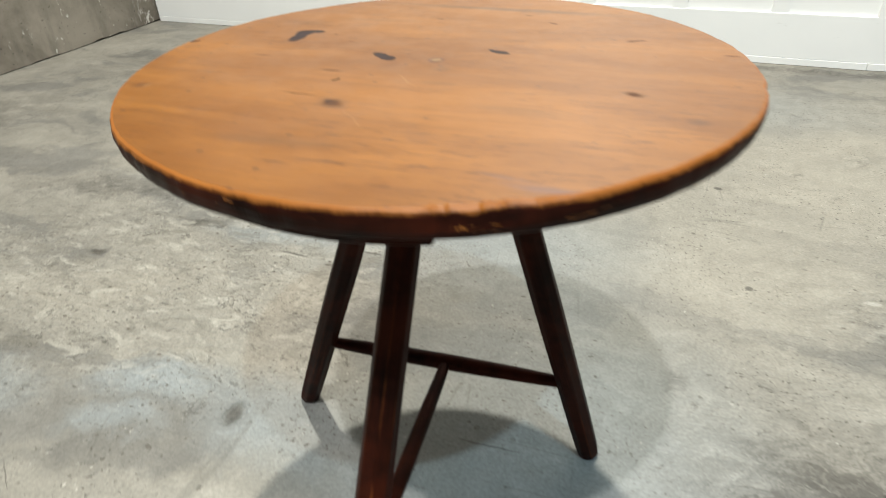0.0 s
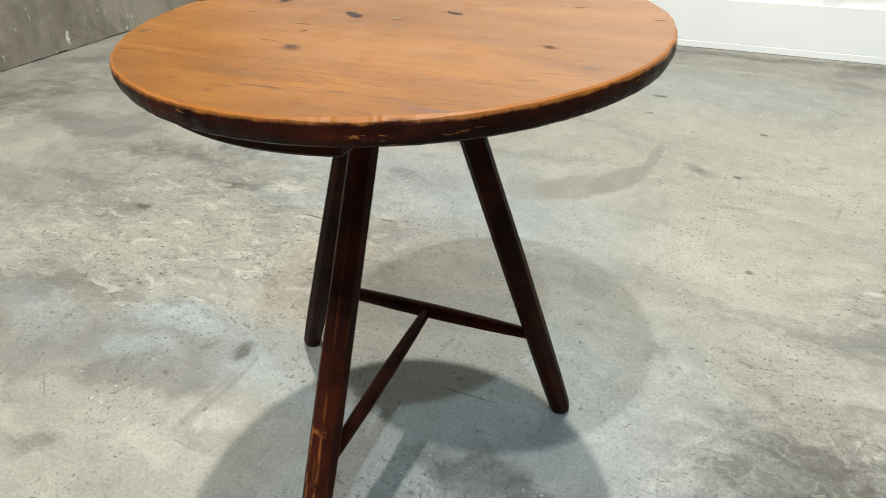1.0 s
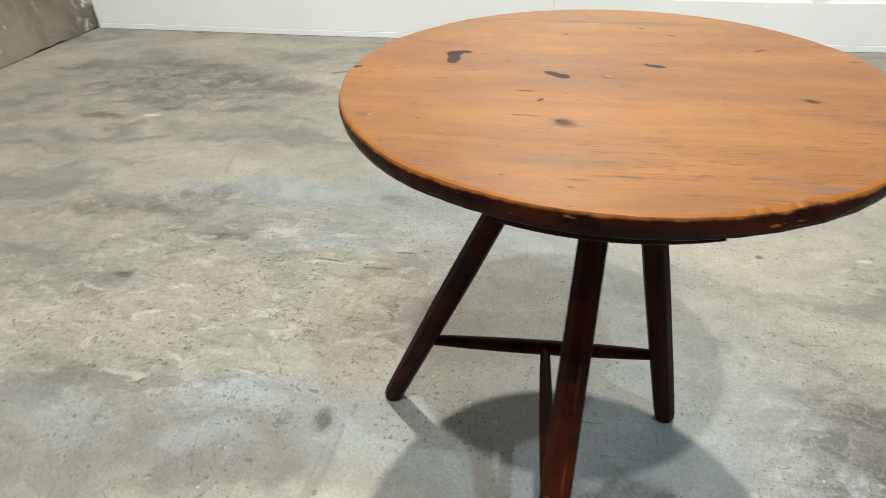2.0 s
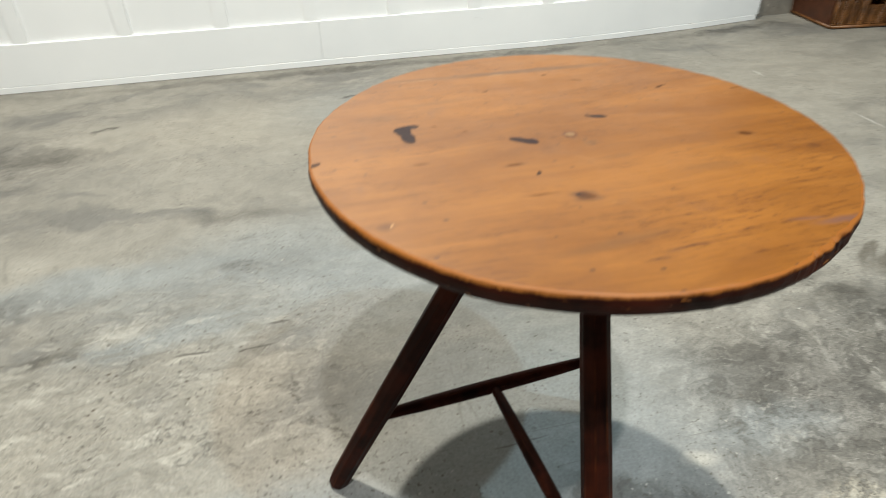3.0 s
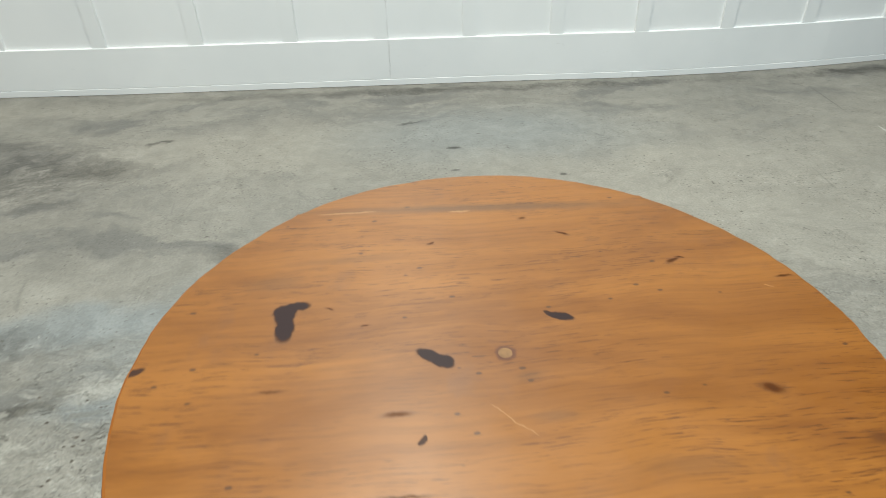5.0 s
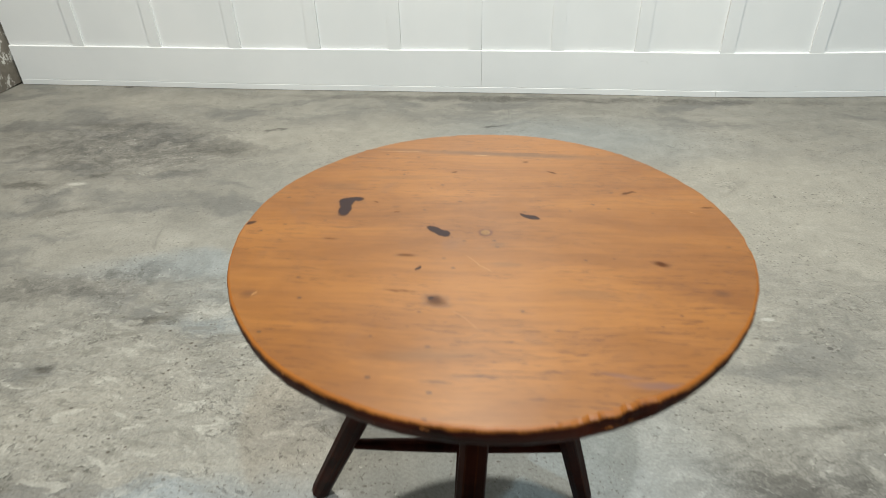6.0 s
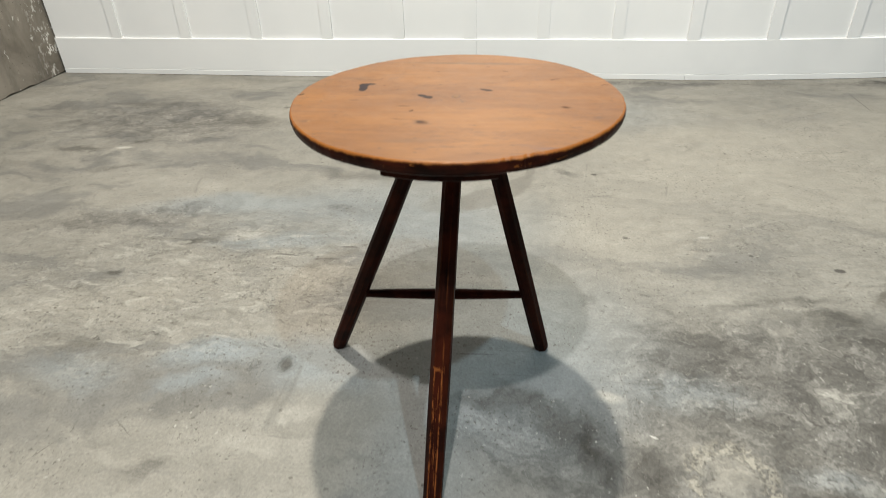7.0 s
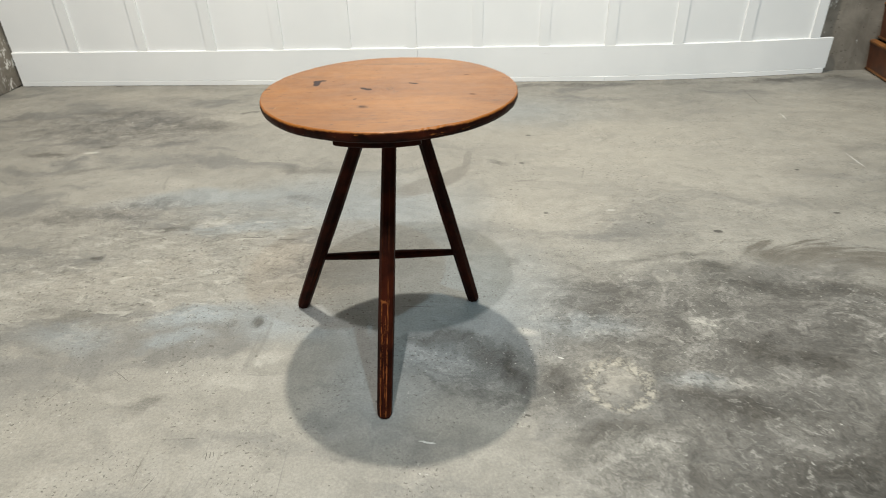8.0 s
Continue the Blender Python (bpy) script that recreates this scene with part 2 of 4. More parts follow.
    film = n.math("MULTIPLY", n.step(broad, 0.53, 0.60), n.step(mid, 0.44, 0.56))
    col = n.mix(n.math("MULTIPLY", film, n.step(worn, 0.1, 0.6, 0.06, 0.16)), col, (0.33, 0.322, 0.295))
    bare = n.math("MULTIPLY", n.step(mid, 0.50, 0.42), n.step(broad, 0.52, 0.44))
    col = n.mix(n.math("MULTIPLY", bare, n.step(worn, 0.1, 0.6, 0.04, 0.50)), col, (0.095, 0.091, 0.081))
    col = n.mix(n.step(worn, 0.0, 0.5, 0.35, 0.6), col, n.step(fine, 0.30, 0.70, 0.40, 0.60), "OVERLAY")
    col = n.mix(n.step(worn, 0.1, 0.6, 0.06, 0.80), col, n.step(brush, 0.28, 0.72, 0.36, 0.64), "OVERLAY")
    # rough, pitted ground; relief shading put into the colour as dark hollows, pale ridges
    crust = n.math("MAXIMUM", n.spot(q, -0.85, 0.40, 0.80, 0.46, 12, 0.4, 1.2), n.math("MULTIPLY", n.spot(q, 0.95, 0.6, 0.7, 0.5, 0, 0.3, 1.2), 0.45))
    ridge = n.noise(n.map(tight, (1.0, 2.3, 1.0), (0, 0, 28)), 13.0, 6, 0.62, 0.8)
    lumps = n.step(ridge, 0.36, 0.66)
    col = n.mix(n.math("MULTIPLY", crust, n.step(ridge, 0.34, 0.47, 0.62, 0.0)), col, (0.135, 0.128, 0.108))
    col = n.mix(n.math("MULTIPLY", crust, n.step(ridge, 0.55, 0.65, 0.0, 0.42)), col, (0.37, 0.358, 0.315))
    # trowel sweep: feathered strokes winding inward along a spiral, dark behind their ragged front
    wx, wy = n.math("SUBTRACT", n.axis(p, 0), 1.50), n.math("SUBTRACT", n.axis(p, 1), 0.05)
    far = n.math("SQRT", n.math("ADD", n.math("MULTIPLY", wx, wx), n.math("MULTIPLY", wy, wy)))
    bearing = n.math("ARCTAN2", wy, wx)
    front = n.math("SUBTRACT", n.math("SUBTRACT", far, n.math("MULTIPLY", n.math("SUBTRACT", bearing, 1.476), 0.243)), 0.335)
    lane = n.node("ShaderNodeCombineXYZ")
    n.put(lane.inputs["X"], n.math("MULTIPLY", n.math("SUBTRACT", far, n.math("MULTIPLY", bearing, 0.06)), 34.0))
    n.put(lane.inputs["Y"], n.math("MULTIPLY", bearing, 2.6))
    stroke = n.noise(lane.outputs[0], 1.0, 5, 0.62)
    reach = n.math("ADD", front, n.math("MULTIPLY", n.math("SUBTRACT", 0.5, stroke), 0.34))
    sweep = n.math("MULTIPLY", n.step(reach, 0.018, -0.022), n.step(front, -0.30, -0.05))
    sweep = n.math("MULTIPLY", sweep, n.math("MULTIPLY", n.step(bearing, 0.95, 1.3), n.step(bearing, 2.55, 2.36)))
    col = n.mix(n.math("MULTIPLY", sweep, n.step(stroke, 0.36, 0.60, 0.45, 0.85)), col, brown)
    # scab of old plaster with a raised, crumbled edge
    frayed = n.vec("ADD", p, n.vec("MULTIPLY", rag, (0.045, 0.045, 0)))
    scab = n.math("SUBTRACT", n.spot(frayed, 0.540, -0.205, 0.088, 0.100, -10, 0.86, 1.08), n.spot(frayed, 0.536, -0.212, 0.058, 0.066, -10, 0.80, 1.15), clamp=True)
    scab = n.math("MULTIPLY", scab, n.step(n.noise(p, 48.0, 5, 0.7), 0.44, 0.52))
    col = n.mix(n.math("MULTIPLY", scab, 0.60), col, (0.37, 0.345, 0.285))
    # creases: thin shadow lines and lit edges painted beside each other
    weave = n.noise(n.map(tight, (1.0, 1.7, 1.0), (0, 0, 24), (1.7, 0.6, 0)), 10.0, 7, 0.66, 0.6)
    crease = n.step(n.math("ABSOLUTE", n.math("SUBTRACT", weave, 0.5)), 0.0, 0.020, 1.0, 0.0)
    crease = n.math("MULTIPLY", crease, n.step(n.noise(n.map(p, loc=(0.4, 6.1, 0)), 15.0, 4, 0.65), 0.50, 0.62))
    crease = n.math("MULTIPLY", crease, n.math("ADD", n.math("MULTIPLY", crust, 0.55), n.step(n.noise(p, 2.4, 3), 0.42, 0.66, 0.05, 0.45), clamp=True))
    col = n.mix(crease, col, (0.085, 0.080, 0.068))
    lit = n.step(n.math("ABSOLUTE", n.math("SUBTRACT", weave, 0.53)), 0.0, 0.020, 1.0, 0.0)
    lit = n.math("MULTIPLY", n.math("MULTIPLY", lit, n.step(n.noise(n.map(p, loc=(0.4, 6.1, 0)), 15.0, 4, 0.65), 0.48, 0.60)), n.math("ADD", n.math("MULTIPLY", crust, 0.32), 0.06))
    col = n.mix(lit, col, (0.40, 0.388, 0.345))
    # long hairline scratches
    hair_a = n.noise(n.map(p, (1.0, 0.10, 1.0), (0, 0, 32)), 6.0, 1, 0.3)
    hair_b = n.noise(n.map(p, (0.09, 1.0, 1.0), (0, 0, 24), (4, 4, 0)), 6.0, 1, 0.3)
    hair = n.math("MAXIMUM", n.step(n.math("ABSOLUTE", n.math("SUBTRACT", hair_a, 0.5)), 0.0, 0.0035, 1.0, 0.0), n.step(n.math("ABSOLUTE", n.math("SUBTRACT", hair_b, 0.47)), 0.0, 0.0035, 1.0, 0.0))
    hair = n.math("MULTIPLY", hair, n.step(n.noise(n.map(p, loc=(1, 8, 0)), 6.0, 3), 0.50, 0.60, 0.0, 0.35))
    col = n.mix(hair, col, (0.10, 0.097, 0.086))
    pit_field = n.step(n.noise(n.map(p, loc=(3.7, 1.1, 0)), 1.9, 3), 0.44, 0.62)
    pits = n.step(n.cells(n.map(tight, (1, 1.5, 0.01), (0, 0, 20)), 34.0), 0.10, 0.19, 1.0, 0.0)
    pits = n.math("MULTIPLY", pits, n.math("MAXIMUM", n.math("MULTIPLY", crust, 0.9), n.math("MULTIPLY", pit_field, 0.5)))
    pits = n.math("MULTIPLY", pits, n.step(n.noise(p, 11.0, 3), 0.50, 0.58))
    col = n.mix(pits, col, (0.075, 0.060, 0.046))
    tiny = n.math("MULTIPLY", n.step(n.noise(p, 110.0, 2, 0.5), 0.63, 0.665), n.step(n.noise(p, 4.0, 4), 0.42, 0.58))
    dots = n.math("MULTIPLY", n.step(n.noise(n.map(p, (1, 1.5, 1), (0, 0, 25), (2, 9, 0)), 46.0, 2, 0.4), 0.70, 0.73), n.step(n.noise(n.map(p, loc=(8, 1, 0)), 2.6, 4), 0.42, 0.56))
    tiny = n.math("MAXIMUM", tiny, dots)
    col = n.mix(n.math("MULTIPLY", tiny, 0.75), col, (0.085, 0.078, 0.066))
    # scoured crust on the worn ground: pale grains and bare dark specks
    scour = n.noise(n.map(q, (1.0, 1.35, 1.0), (0, 0, 24), (5.5, 1.2, 0)), 46.0, 6, 0.70)
    field = n.math("MULTIPLY", n.math("MULTIPLY", n.step(worn, 0.12, 0.5), n.step(n.axis(p, 0), 0.28, 0.55)), n.step(n.noise(n.map(q, loc=(2, 4, 0)), 3.4, 3), 0.36, 0.58, 0.25, 1.0))
    col = n.mix(n.math("MULTIPLY", n.step(scour, 0.55, 0.64, 0.0, 0.50), field), col, (0.32, 0.31, 0.28))
    col = n.mix(n.math("MULTIPLY", n.step(scour, 0.46, 0.38, 0.0, 0.72), field), col, (0.060, 0.056, 0.049))
    # bundle of long slanting drag scratches
    drag = n.noise(n.map(tight, (1.0, 0.045, 1.0), (0, 0, 14), (0.3, 0.8, 0)), 95.0, 2, 0.5)
    drag = n.math("MULTIPLY", n.step(drag, 0.63, 0.69), n.math("MULTIPLY", n.spot(q, -0.50, -0.52, 0.34, 0.16, 10, 0.3, 1.1), n.step(n.noise(n.map(p, loc=(4, 2, 0)), 16.0, 3), 0.44, 0.58)))
    col = n.mix(n.math("MULTIPLY", drag, 0.65), col, (0.115, 0.105, 0.088))
    flakes = n.math("MULTIPLY", n.step(n.noise(n.map(p, loc=(7, 3, 0)), 75.0, 3, 0.6), 0.66, 0.70), n.step(n.noise(p, 4.0, 3), 0.46, 0.60))
    flakes = n.math("MULTIPLY", flakes, n.step(worn, 0.1, 0.5, 0.55, 0.8))
    col = n.mix(flakes, col, (0.44, 0.43, 0.39))
    for x, y, rx, ry, turn, k in SLAB_SCREED:
        m = n.spot(n.vec("ADD", tight, n.vec("MULTIPLY", soft, (0.10, 0.10, 0))), x, y, rx, ry, turn, 0.72, 1.08)
        col = n.mix(n.math("MULTIPLY", m, k), col, (0.148, 0.137, 0.118))
    for rows, tone in ((SLAB_CHIPS, (0.055, 0.05, 0.044)), (SLAB_SCRATCHES, (0.50, 0.49, 0.45))):
        for x, y, rx, ry, turn, k in rows:
            m = n.spot(tight, x, y, rx, ry, turn, 0.6, 1.1)
            col = n.mix(n.math("MULTIPLY", m, k), col, tone)
    grain = n.noise(p, 160.0, 4, 0.7)
    col = n.mix(0.48, col, n.step(grain, 0.2, 0.8, 0.31, 0.69), "OVERLAY")
    grit = n.noise(n.map(flow, (1, 1.8, 1), (0, 0, 10)), 70.0, 4, 0.72)
    col = n.mix(n.math("ADD", n.math("MAXIMUM", n.math("MULTIPLY", crust, 0.35), n.math("MULTIPLY", worn, 0.65)), 0.10, clamp=True), col, n.step(grit, 0.25, 0.75, 0.25, 0.75), "OVERLAY")
    n.set("Base Color", col)
    n.set("Roughness", n.step(broad, 0.3, 0.75, 0.48, 0.75))
    h = n.math("ADD", n.math("MULTIPLY", broad, 0.25), n.math("MULTIPLY", grain, 0.07))
    h = n.math("ADD", h, n.math("ADD", n.math("MULTIPLY", mid, 0.18), n.math("MULTIPLY", scab, 1.1)))
    h = n.math("ADD", h, n.math("MULTIPLY", lumps, n.step(crust, 0, 1, 0.10, 0.85)))
    h = n.math("SUBTRACT", h, n.math("MULTIPLY", crease, 0.5))
    h = n.math("SUBTRACT", h, n.math("ADD", n.math("MULTIPLY", pits, 0.6), n.math("MULTIPLY", tiny, 0.15)))
    n.bump(h, 0.6, 0.006)
    return n.mat


def make_concrete_wall():
    n = Nodes("concrete_wall", 0.85, spec=0.2)
    p = n.coord("World")
    a, b = n.noise(p, 2.2, 7, 0.62, 0.7), n.noise(n.map(p, (1, 1, 0.35)), 9.0, 7, 0.7)
    col = n.mix(n.step(a, 0.32, 0.68), (0.145, 0.128, 0.105), (0.265, 0.240, 0.202))
    col = n.mix(n.step(b, 0.45, 0.7, 0, 0.5), col, (0.10, 0.092, 0.078))
    fleck = n.step(n.noise(n.map(p, (1, 1, 0.4)), 24.0, 5, 0.72), 0.625, 0.66)
    slop = n.math("MULTIPLY", n.math("MULTIPLY", n.step(n.axis(p, 1), 2.38, 2.54), n.step(n.axis(p, 0), -2.6, -2.5, 1.0, 0.0)), n.step(n.noise(n.map(p, (1, 1, 0.5)), 40.0, 5, 0.72), 0.53, 0.57))
    fleck = n.math("MAXIMUM", fleck, slop)
    smear = n.math("MULTIPLY", n.step(n.noise(p, 7.0, 4), 0.40, 0.52), n.step(n.axis(p, 2), 0.10, 0.75, 1.0, 0.25))
    col = n.mix(n.math("MULTIPLY", fleck, smear), col, (0.62, 0.61, 0.57))
    hole = n.step(n.noise(n.map(p, loc=(3, 3, 3)), 60.0, 3), 0.66, 0.70)
    col = n.mix(n.math("MULTIPLY", hole, 0.7), col, (0.05, 0.045, 0.038))
    n.set("Base Color", col)
    n.bump(n.math("ADD", b, n.noise(p, 70.0, 4, 0.7)), 0.4, 0.004)
    return n.mat


def make_white_paint():
    n = Nodes("white_paint", 0.42, spec=0.4)
    p = n.coord("World")
    a, b = n.noise(p, 1.7, 4), n.noise(n.map(p, (1, 1, 0.12)), 55.0, 5, 0.6)
    col = n.mix(n.step(a, 0.3, 0.7), (0.815, 0.824, 0.822), (0.865, 0.870, 0.864))
    scuff = n.math("MULTIPLY", n.step(n.noise(n.map(p, (1, 1, 2.4)), 16.0, 5, 0.7), 0.66, 0.74), n.step(n.axis(p, 2), 0.05, 0.3, 0.30, 0.05))
    n.set("Base Color", n.mix(scuff, col, (0.45, 0.44, 0.41)))
    n.set("Roughness", n.step(b, 0.3, 0.7, 0.36, 0.5))
    n.bump(n.math("ADD", n.math("MULTIPLY", b, 0.5), n.noise(p, 20.0, 3)), 0.12, 0.002)
    return n.mat


def make_plain(name, colour, rough=0.5, metal=0.0, vary=0.25, scale=8.0, spec=0.5, bump=0.1):
    n = Nodes(name, rough, metal, spec)
    p = n.coord("Object")
    a = n.noise(p, scale, 6, 0.65)
    dark = tuple(c * (1 - vary) for c in colour)
    lite = tuple(min(1, c * (1 + vary)) for c in colour)
    n.set("Base Color", n.mix(n.step(a, 0.3, 0.7), dark, lite))
    n.bump(n.noise(p, scale * 9, 4), bump, 0.002)
    return n.mat


# Marks in the table top: x, y, half length, half width, turn, strength
TOP_BURNS = [
    (-0.1745, 0.0350, 0.0090, 0.0220, 4, 1.0), (-0.1755, 0.0500, 0.0105, 0.0120, 0, 1.0), (-0.1680, 0.0575, 0.0130, 0.0064, 8, 1.0), (-0.0605, -0.0090, 0.0125, 0.0062, -30, 1.0), (-0.0505, -0.0165, 0.0105, 0.0072, -38, 1.0),
    (0.049, 0.0240, 0.0110, 0.0050, -18, 1.0), (0.0405, 0.0280, 0.006, 0.003, -30, 0.9), (-0.051, -0.135, 0.0035, 0.0025, 0, 0.8), (-0.070, -0.087, 0.0026, 0.0048, -25, 0.9), (-0.279, -0.006, 0.008, 0.004, 30, 0.9),
]
TOP_DENTS = [
    (-0.140, 0.052, 0.005, 0.0012, -30, 0.8), (-0.11, 0.028, 0.006, 0.0014, 8, 0.8), (0.20, 0.20, 0.006, 0.002, 0, 0.7), (0.045, 0.175, 0.006, 0.003, 0, 0.7), (-0.05, 0.14, 0.005, 0.002, 30, 0.8),
    (0.178, -0.065, 0.011, 0.006, -25, 0.85), (0.168, 0.089, 0.009, 0.0035, 25, 0.9), (0.175, 0.093, 0.005, 0.002, -20, 0.9), (0.079, 0.143, 0.009, 0.0025, -32, 0.9), (-0.086, -0.063, 0.014, 0.0035, 2, 0.7), (-0.175, -0.035, 0.014, 0.0025, 2, 0.6), (-0.082, -0.126, 0.024, 0.0018, -2, 0.7), (0.255, 0.057, 0.010, 0.002, 0, 0.9),
]
TOP_CHECKS = [  # dark slits along the joint and the front edge
    (0.01, 0.2025, 0.19, 0.0006, -1, 0.4), (-0.231, -0.141, 0.010, 0.008, 20, 0.5), (0.225, -0.112, 0.010, 0.006, 0, 0.5), (0.0, -0.236, 0.020, 0.0016, 2, 0.8), (-0.035, -0.245, 0.016, 0.0016, -3, 0.8), (0.06, -0.228, 0.012, 0.0014, 5, 0.7),
]
TOP_STAINS = [
    (0.010, 0.199, 0.19, 0.010, -3, 0.75), (0.010, -0.038, 0.014, 0.006, 10, 0.4), (-0.19, 0.09, 0.03, 0.012, 0, 0.35), (0.02, -0.075, 0.02, 0.006, 0, 0.35), (0.10, -0.12, 0.045, 0.010, -4, 0.3), (-0.12, 0.12, 0.06, 0.008, 3, 0.3), (-0.05, -0.215, 0.06, 0.008, 5, 0.4),
]
TOP_SCRATCHES = [
    (-0.007, -0.0755, 0.0215, 0.0005, -46, 0.55), (-0.016, -0.1655, 0.026, 0.0005, -43, 0.3), (0.235, 0.045, 0.004, 0.0006, -40, 0.9), (-0.225, -0.139, 0.0015, 0.004, -20, 0.7), (0.172, -0.240, 0.012, 0.0025, -10, 0.9), (-0.016, 0.194, 0.012, 0.002, 0, 0.7), (-0.13, 0.203, 0.035, 0.0016, 0, 0.6),
]
TOP_RINGS = [(-0.003, -0.013, 0.0086, 0.0080, 0, 1.0)]
TOP_BRUISES = [(-0.046, -0.139, 0.016, 0.012, -24, 0.78), (-0.048, -0.137, 0.009, 0.007, -30, 0.6)]
TOP_SPLINTERS = [(0.145, -0.2375, 0.034, 0.0055, -2, 0.9), (0.115, -0.228, 0.020, 0.003, -6, 0.7)]


def make_top_wood():
    n = Nodes("honey_pine", 0.3, spec=0.5)
    p = n.coord("Object")
    flat = n.vec("SUBTRACT", n.vec("MULTIPLY", p, (1, 1, 0)), (0.003, 0.009, 0))
    bend = n.vec("MULTIPLY", n.vec("SUBTRACT", n.noise(p, 3.0, 3, colour=True), (0.5, 0.5, 0.5)), (0.03, 0.05, 0))
    q = n.vec("ADD", p, bend)
    broad = n.noise(n.map(q, (1.6, 7.0, 1)), 2.2, 5, 0.6, 0.5)
    rings = n.noise(n.map(q, (2.6, 105.0, 4)), 2.0, 6, 0.70, 0.15)
    blotch = n.noise(n.map(p, (1, 1.6, 1)), 9.0, 6, 0.68)
    col = n.mix(n.step(broad, 0.33, 0.67), (0.170, 0.0600, 0.0078), (0.252, 0.0975, 0.0152))
    col = n.mix(n.step(rings, 0.42, 0.68, 0, 0.34), col, (0.105, 0.034, 0.0050))
    col = n.mix(n.step(blotch, 0.52, 0.75, 0, 0.4), col, (0.135, 0.048, 0.0115))
    stain = n.noise(n.map(p, loc=(5.0, 2.0, 0)), 16.0, 5, 0.62)
    col = n.mix(n.step(stain, 0.58, 0.74, 0, 0.40), col, (0.130, 0.058, 0.028))
    pores = n.step(n.noise(n.map(q, (9.0, 330.0, 4)), 2.2, 3, 0.6), 0.575, 0.65)
    pores = n.math("MULTIPLY", pores, n.step(n.noise(n.map(p, (1, 3, 1), loc=(3, 1, 0)), 6.0, 3), 0.48, 0.66))
    dash = n.step(n.noise(n.map(q, (22.0, 520.0, 4), loc=(1.3, 0.2, 0)), 2.0, 2, 0.5), 0.60, 0.65)
    dash = n.math("MULTIPLY", dash, n.step(n.noise(n.map(p, (1, 2, 1), loc=(6, 2, 0)), 7.0, 3), 0.40, 0.58, 0.25, 1.0))
    pores = n.math("MAXIMUM", n.math("MULTIPLY", pores, 0.6), dash)
    col = n.mix(n.math("MULTIPLY", pores, 0.80), col, (0.050, 0.014, 0.004))
    holes = n.step(n.cells(n.map(p, (1, 1.8, 0.02)), 26.0), 0.055, 0.085, 1.0, 0.0)
    col = n.mix(n.math("MULTIPLY", holes, 0.8), col, (0.05, 0.02, 0.01))
    jitter = n.vec("MULTIPLY", n.vec("SUBTRACT", n.noise(p, 75.0, 3, colour=True), (0.5, 0.5, 0.5)), (0.010, 0.006, 0))
    r = n.vec("ADD", flat, jitter)
    burn = 0.0
    for rows, ink, crisp in ((TOP_STAINS, (0.105, 0.050, 0.020), False), (TOP_BRUISES, (0.055, 0.028, 0.020), False), (TOP_DENTS, (0.040, 0.012, 0.006), False), (TOP_CHECKS, (0.040, 0.012, 0.006), False), (TOP_SPLINTERS, (0.125, 0.058, 0.040), False), (TOP_SCRATCHES, (0.34, 0.185, 0.075), True), (TOP_RINGS, (0.085, 0.024, 0.007), True), (TOP_BURNS, (0.030, 0.019, 0.019), True)):
        for x, y, rx, ry, turn, k in rows:
            m = n.math("MULTIPLY", n.spot(r, x, y, rx, ry, turn, *((0.70, 1.10) if crisp else (0.15, 1.25))), k)
            col = n.mix(m, col, ink)
            burn = n.math("MAXIMUM", burn, m) if rows in (TOP_BURNS, TOP_DENTS, TOP_BRUISES) else burn
    n.set("Base Color", col)
    n.set("Roughness", n.step(n.noise(p, 30.0, 5, 0.6), 0.3, 0.7, 0.36, 0.46))
    n.set("Specular IOR Level", n.step(burn, 0.2, 0.8, 0.34, 0.10))
    n.set("Anisotropic", 0.75)
    across = n.node("ShaderNodeCombineXYZ")
    across.inputs["Y"].default_value = 1.0
    n.set("Tangent", across.outputs[0])
    n.set("Coat Weight", n.step(burn, 0.2, 0.8, 0.32, 0.05))
    n.set("Coat Roughness", n.step(n.noise(p, 12.0, 4, 0.6), 0.3, 0.7, 0.33, 0.43))
    h = n.math("SUBTRACT", n.math("MULTIPLY", rings, 0.25), n.math("ADD", n.math("MULTIPLY", pores, 0.15), n.math("MULTIPLY", burn, 0.5)))
    n.bump(h, 0.10, 0.0010)
    return n.mat


